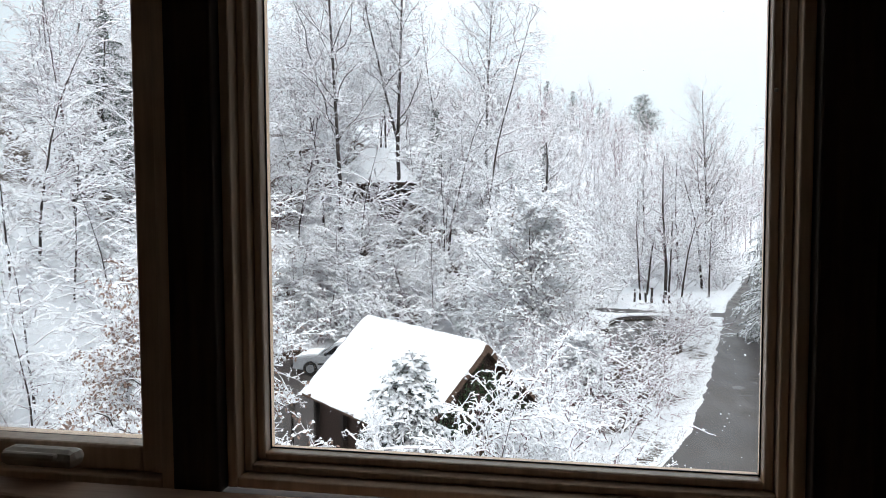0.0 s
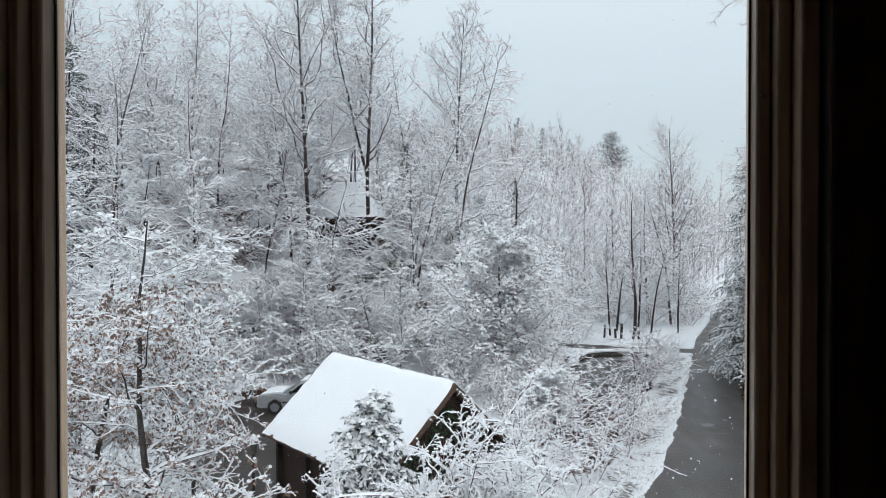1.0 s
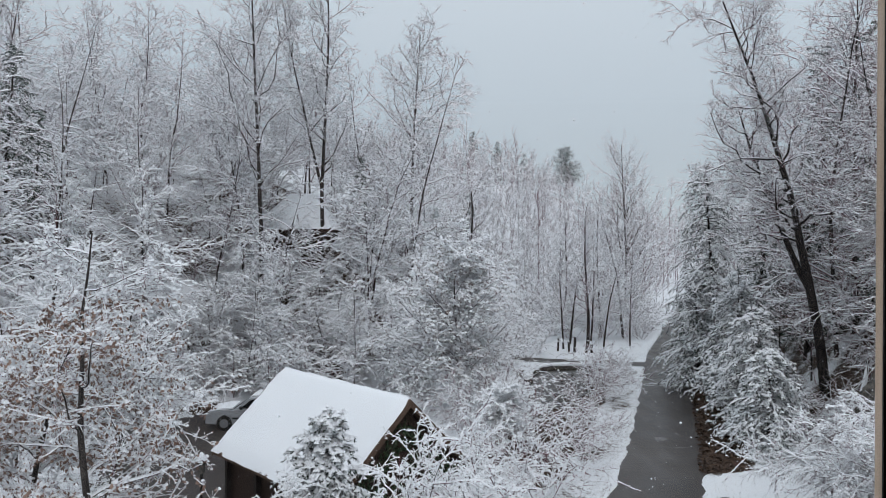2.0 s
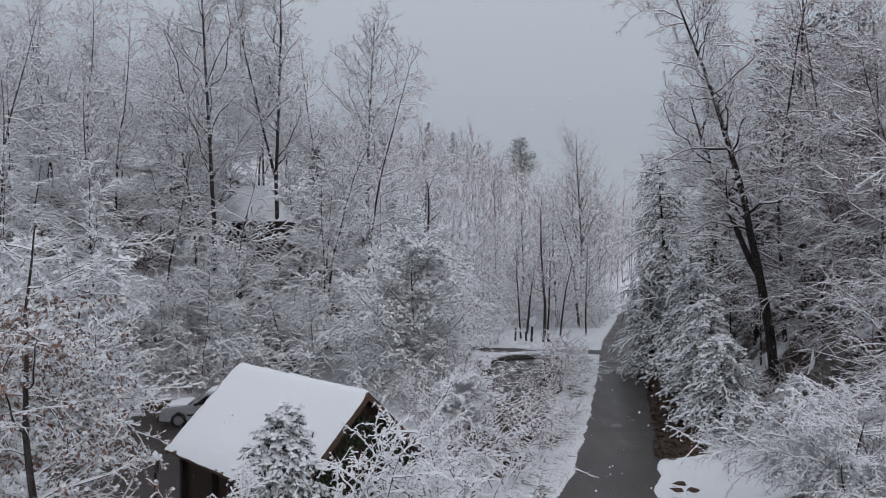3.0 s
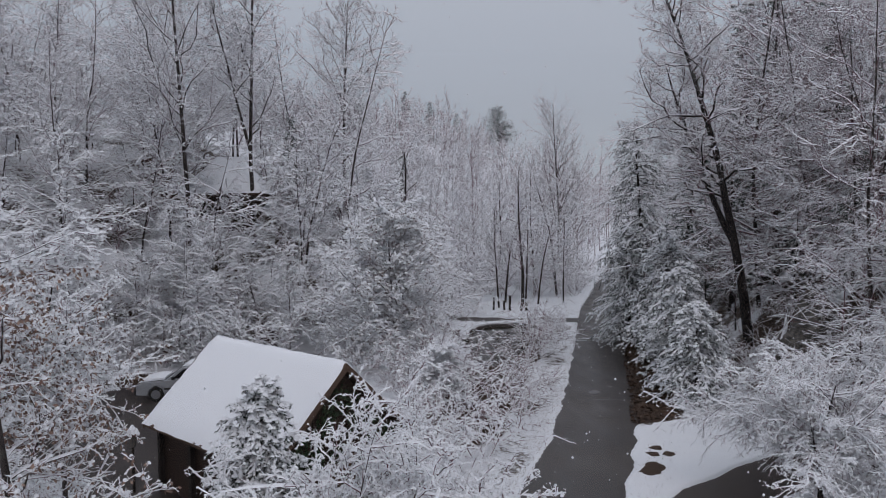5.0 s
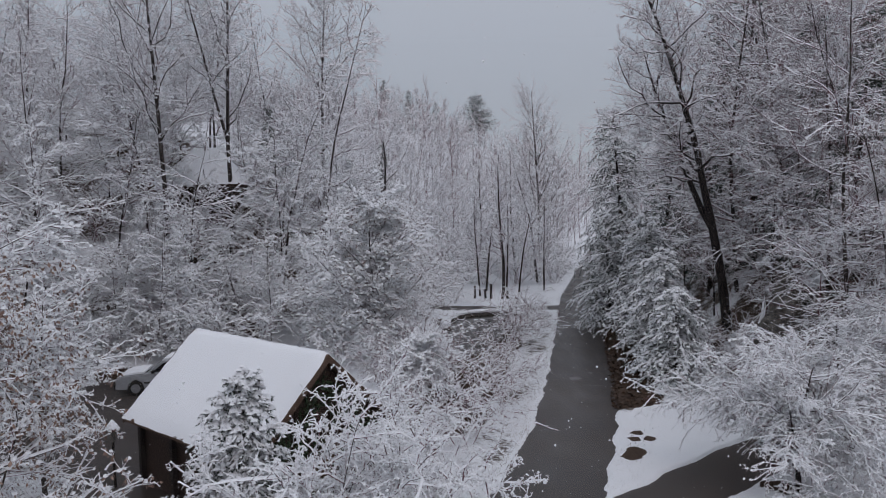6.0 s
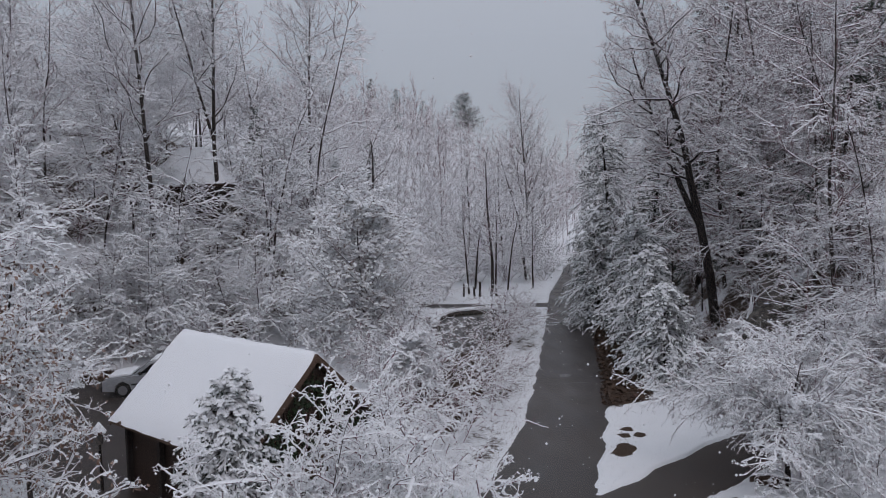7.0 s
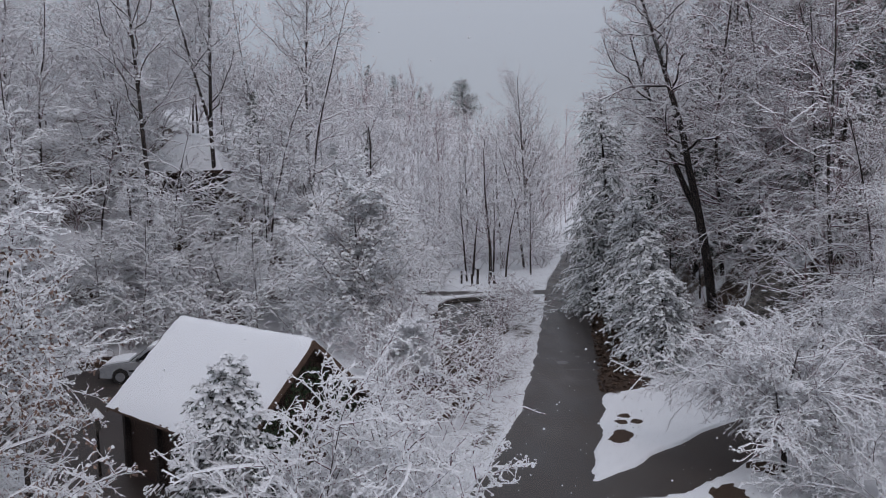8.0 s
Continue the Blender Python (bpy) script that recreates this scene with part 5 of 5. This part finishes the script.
STONE = Mat("dark_wet_stone", rough=0.7)
STONE.color(STONE.mix(STONE.ramp(STONE.noise(5.0, 5), 0.35, 0.65), (0.05, 0.045, 0.04), (0.17, 0.155, 0.14))).bump(STONE.noise(7.0, 5), 0.6, 0.05)
WALL_LINE = [(1.5, 48.6), (1.45, 50.2), (1.75, 52.0), (2.35, 53.6), (3.4, 54.5), (4.8, 54.9), (6.4, 55.0), (7.6, 54.6)]
pond_wall = tagged(new("pond_wall"), "low curved stone pond wall topped with snow", "wall")
lane_of(WALL_LINE, 0.30, -0.9, 0.06, "stonework", STONE.m, pond_wall)
lane_of(WALL_LINE, 0.31, 0.064, 0.24, "snow_cap", SNOW, pond_wall)


def lantern():
    ob = tagged(new("garden_lantern"), "post lantern by the water with a snow cone on top", "lantern")
    def disc(r0, r1, z0, z1, n=10):
        bm = bmesh.new()
        bmesh.ops.create_cone(bm, cap_ends=True, segments=n, radius1=r0, radius2=r1, depth=z1 - z0, matrix=Matrix.Translation((0, 0, (z0 + z1) / 2)))
        return bm
    part("post", disc(0.05, 0.04, -0.6, 1.15), BARK_DARK, ob)
    part("lamp_housing", disc(0.10, 0.13, 1.15, 1.50, 6), STONE.m, ob)
    part("cap", disc(0.2, 0.05, 1.50, 1.60), STONE.m, ob)
    part("snow_cap", disc(0.24, 0.03, 1.56, 1.86), SNOW, ob)
    ob.matrix_basis = Matrix.Translation((-10.0, 23.7, -0.35))
    return ob


lantern()

# ---- in the yard and on the bank ----
CAR_PAINT = Mat("silver_car_paint", rough=0.3, metal=0.3, spec=0.5)
CAR_PAINT.color(CAR_PAINT.mix(CAR_PAINT.ramp(CAR_PAINT.noise(6.0, 4), 0.4, 0.7), (0.42, 0.44, 0.46), (0.33, 0.34, 0.35)))
TYRE = Mat("tyre_rubber", rough=0.85)
TYRE.color(TYRE.mix(TYRE.noise(20.0, 3), (0.012, 0.012, 0.012), (0.03, 0.028, 0.026)))
RIM = Mat("steel_rim", rough=0.4, metal=0.8).color((0.35, 0.35, 0.36)).m
CAR_GLASS = Mat("dark_car_glass", rough=0.08, spec=0.5).color((0.010, 0.011, 0.013)).m
TRIM_BLACK = Mat("black_car_trim", rough=0.6).color((0.015, 0.015, 0.016)).m


def side_prism(outline, half, bevel=0.0):
    """An outline of (x, z) carried across the car from -half to half."""
    bm = prism(bmesh.new(), [(-x, z) for x, z in outline], -half, half, Matrix.Rotation(radians(90), 4, "Z"))
    if bevel:
        bmesh.ops.bevel(bm, geom=list(bm.edges), offset=bevel, segments=2, profile=0.5, affect="EDGES")
    return bm


def wheel(car, x, y):
    turn = Matrix.Translation((x, y, 0.36)) @ Matrix.Rotation(radians(90), 4, "X")
    bm = bmesh.new()
    bmesh.ops.create_cone(bm, cap_ends=True, segments=20, radius1=0.36, radius2=0.36, depth=0.24, matrix=turn)
    bmesh.ops.bevel(bm, geom=list(bm.edges), offset=0.03, segments=1, affect="EDGES")
    tyre = part("wheel", bm, TYRE.m, car, "black tyre on a steel rim")
    bm = bmesh.new()
    bmesh.ops.create_cone(bm, cap_ends=True, segments=16, radius1=0.22, radius2=0.22, depth=0.26, matrix=turn)
    part("rim", bm, RIM, tyre)


def parked_car():
    car = tagged(new("car"), "silver car in the yard, snow on bonnet and roof", "car")
    part("body", side_prism([(-2.3, 0.35), (-2.32, 0.75), (-2.2, 1.02), (0.75, 1.05), (2.05, 0.96), (2.3, 0.8), (2.34, 0.35), (1.8, 0.3), (1.7, 0.62), (1.4, 0.78), (1.1, 0.62), (1.0, 0.3), (-1.0, 0.3), (-1.1, 0.62), (-1.4, 0.78), (-1.7, 0.62), (-1.8, 0.3)], 0.88, 0.03), CAR_PAINT.m, car)
    part("cabin", side_prism([(-1.75, 1.03), (-1.5, 1.56), (-0.9, 1.66), (0.15, 1.64), (0.95, 1.04)], 0.76, 0.05), CAR_PAINT.m, car)
    for sy in (-1, 1):
        y0, y1 = sorted((sy * 0.755, sy * 0.775))
        for xs_, nm in (([(-1.45, 1.1), (-1.3, 1.48), (-0.62, 1.55), (-0.62, 1.1)], "side_window"), ([(-0.52, 1.1), (-0.52, 1.55), (0.08, 1.53), (0.62, 1.1)], "side_window")):
            bm = prism(bmesh.new(), [(-x, z) for x, z in xs_], y0, y1, Matrix.Rotation(radians(90), 4, "Z"))
            part(nm, bm, CAR_GLASS, car, "dark side window")
        part("mirror", boxes(((0.50, min(sy * 0.80, sy * 1.0), 1.06), (0.64, max(sy * 0.80, sy * 1.0), 1.2)), bevel=0.03), TRIM_BLACK, car)
        part("rub_strip", boxes(((-1.0, min(sy * 0.885, sy * 0.9), 0.58), (1.0, max(sy * 0.885, sy * 0.9), 0.66))), TRIM_BLACK, car)
        part("headlight", boxes(((2.18, min(sy * 0.55, sy * 0.85), 0.68), (2.33, max(sy * 0.55, sy * 0.85), 0.84)), bevel=0.02), GLASS_LAMP, car, "clear headlight")
        for x in (-1.4, 1.4):
            wheel(car, x, sy * 0.78)
    bm = prism(bmesh.new(), [(-x, z) for x, z in ((0.16, 1.56), (0.2, 1.6), (0.93, 1.09), (0.9, 1.05))], -0.68, 0.68, Matrix.Rotation(radians(90), 4, "Z"))
    part("windscreen", bm, CAR_GLASS, car, "dark windscreen")
    part("bumper", boxes(((2.28, -0.86, 0.32), (2.42, 0.86, 0.56)), bevel=0.04), TRIM_BLACK, car)
    part("bonnet_snow", side_prism([(0.98, 1.06), (1.0, 1.15), (1.5, 1.13), (2.1, 1.03), (2.26, 0.9), (2.05, 0.97)], 0.84, 0.02), SNOW, car, "snow lying on the bonnet")
    part("roof_snow", side_prism([(-1.5, 1.57), (-1.4, 1.68), (-0.9, 1.77), (0.0, 1.75), (0.18, 1.65), (-0.9, 1.66)], 0.7, 0.02), SNOW, car, "snow lying on the roof")
    car.matrix_basis = pose(-12.5, 36.6, YARD_Z, 0, 0, 186)
    return car


GLASS_LAMP = Mat("headlight_plastic", rough=0.15).color((0.5, 0.5, 0.5)).m
parked_car()


def rock(x, y, size, seed, label):
    """A ledge of layered dark rock with snow on its top."""
    ob = tagged(new("rock_outcrop"), label, "rock", "rock ledges on the bank")
    for key, mat in (("stone", STONE.m), ("snow_cap", SNOW)):
        bm = bmesh.new()
        bmesh.ops.create_icosphere(bm, subdivisions=4, radius=1.0)
        for v in bm.verts:
            n = v.co.normalized()
            k = 1 + 0.30 * noise.noise(n * 1.6 + Vector((seed, 0, 0))) + 0.16 * noise.noise(n * 4.1 + Vector((0, seed, 0)))
            step = 0.07 * math.floor(n.z * 5 + noise.noise(n * 2.0))
            v.co = Vector((n.x * (k - step) * size[0], n.y * (k - step) * size[1], n.z * k * size[2]))
        bm.normal_update()
        if key == "snow_cap":
            low = [v for v in bm.verts if v.normal.z < 0.82 or v.co.z < 0.55 * size[2]]
            bmesh.ops.delete(bm, geom=low, context="VERTS")
            for v in bm.verts:
                v.co.z += 0.05
        part(key, bm, mat, ob)
    ob.matrix_basis = pose(x, y, float(land(x, y)) + 0.2 * size[2], 0, 0, 25 * seed)
    return ob


rock(15.9, 31.6, (1.3, 1.0, 1.5), 1, "dark wet rock ledge on the steep bank under thin snow")
rock(17.0, 30.2, (1.2, 0.9, 1.2), 2, "dark wet rock ledge on the steep bank under thin snow")
rock(16.9, 33.4, (1.4, 1.0, 1.7), 3, "dark wet rock ledge on the steep bank under thin snow")


def fallen_log():
    g = Grower(170)
    a, b = np.array([14.0, 30.6, float(land(14.0, 30.6)) + 0.3]), np.array([16.2, 34.6, float(land(16.2, 34.6)) + 1.5])
    line = (a + (b - a) * np.linspace(0, 1, 6)[:, None])[None] + 0.04 * g.r.randn(1, 6, 3)
    g.tube("trunk", line, np.array([0.10]), np.array([0.06]), 7)
    g.cap(line, np.array([0.09]), 0.06)
    return tree_thing("fallen_log", g, {"trunk": BARK_DARK, "snow_load": TWIG_SNOW}, "thin fallen trunk leaning on the bank, lined with snow", "log")


fallen_log()

fence = tagged(new("fence"), "short row of weathered uneven fence posts", "fence")
for i, (x, h, tilt) in enumerate(((0.0, 1.1, 3), (0.9, 0.8, -4), (1.35, 1.25, 2), (2.3, 0.95, 6), (2.75, 0.7, -3))):
    p = part("post", boxes(((-0.08, -0.08, -0.4), (0.08, 0.08, h)), bevel=0.015), BARK, fence)
    p.matrix_basis = pose(x, 0.15 * (i % 2), 0, tilt, tilt * 0.7, 15 * i)
    c = part("snow_cap", boxes(((-0.09, -0.09, h + 0.002), (0.09, 0.09, h + 0.09)), bevel=0.035), SNOW, p)
fence.matrix_basis = pose(4.3, 62.2, float(land(5.5, 62.2)), 0, 0, -8)
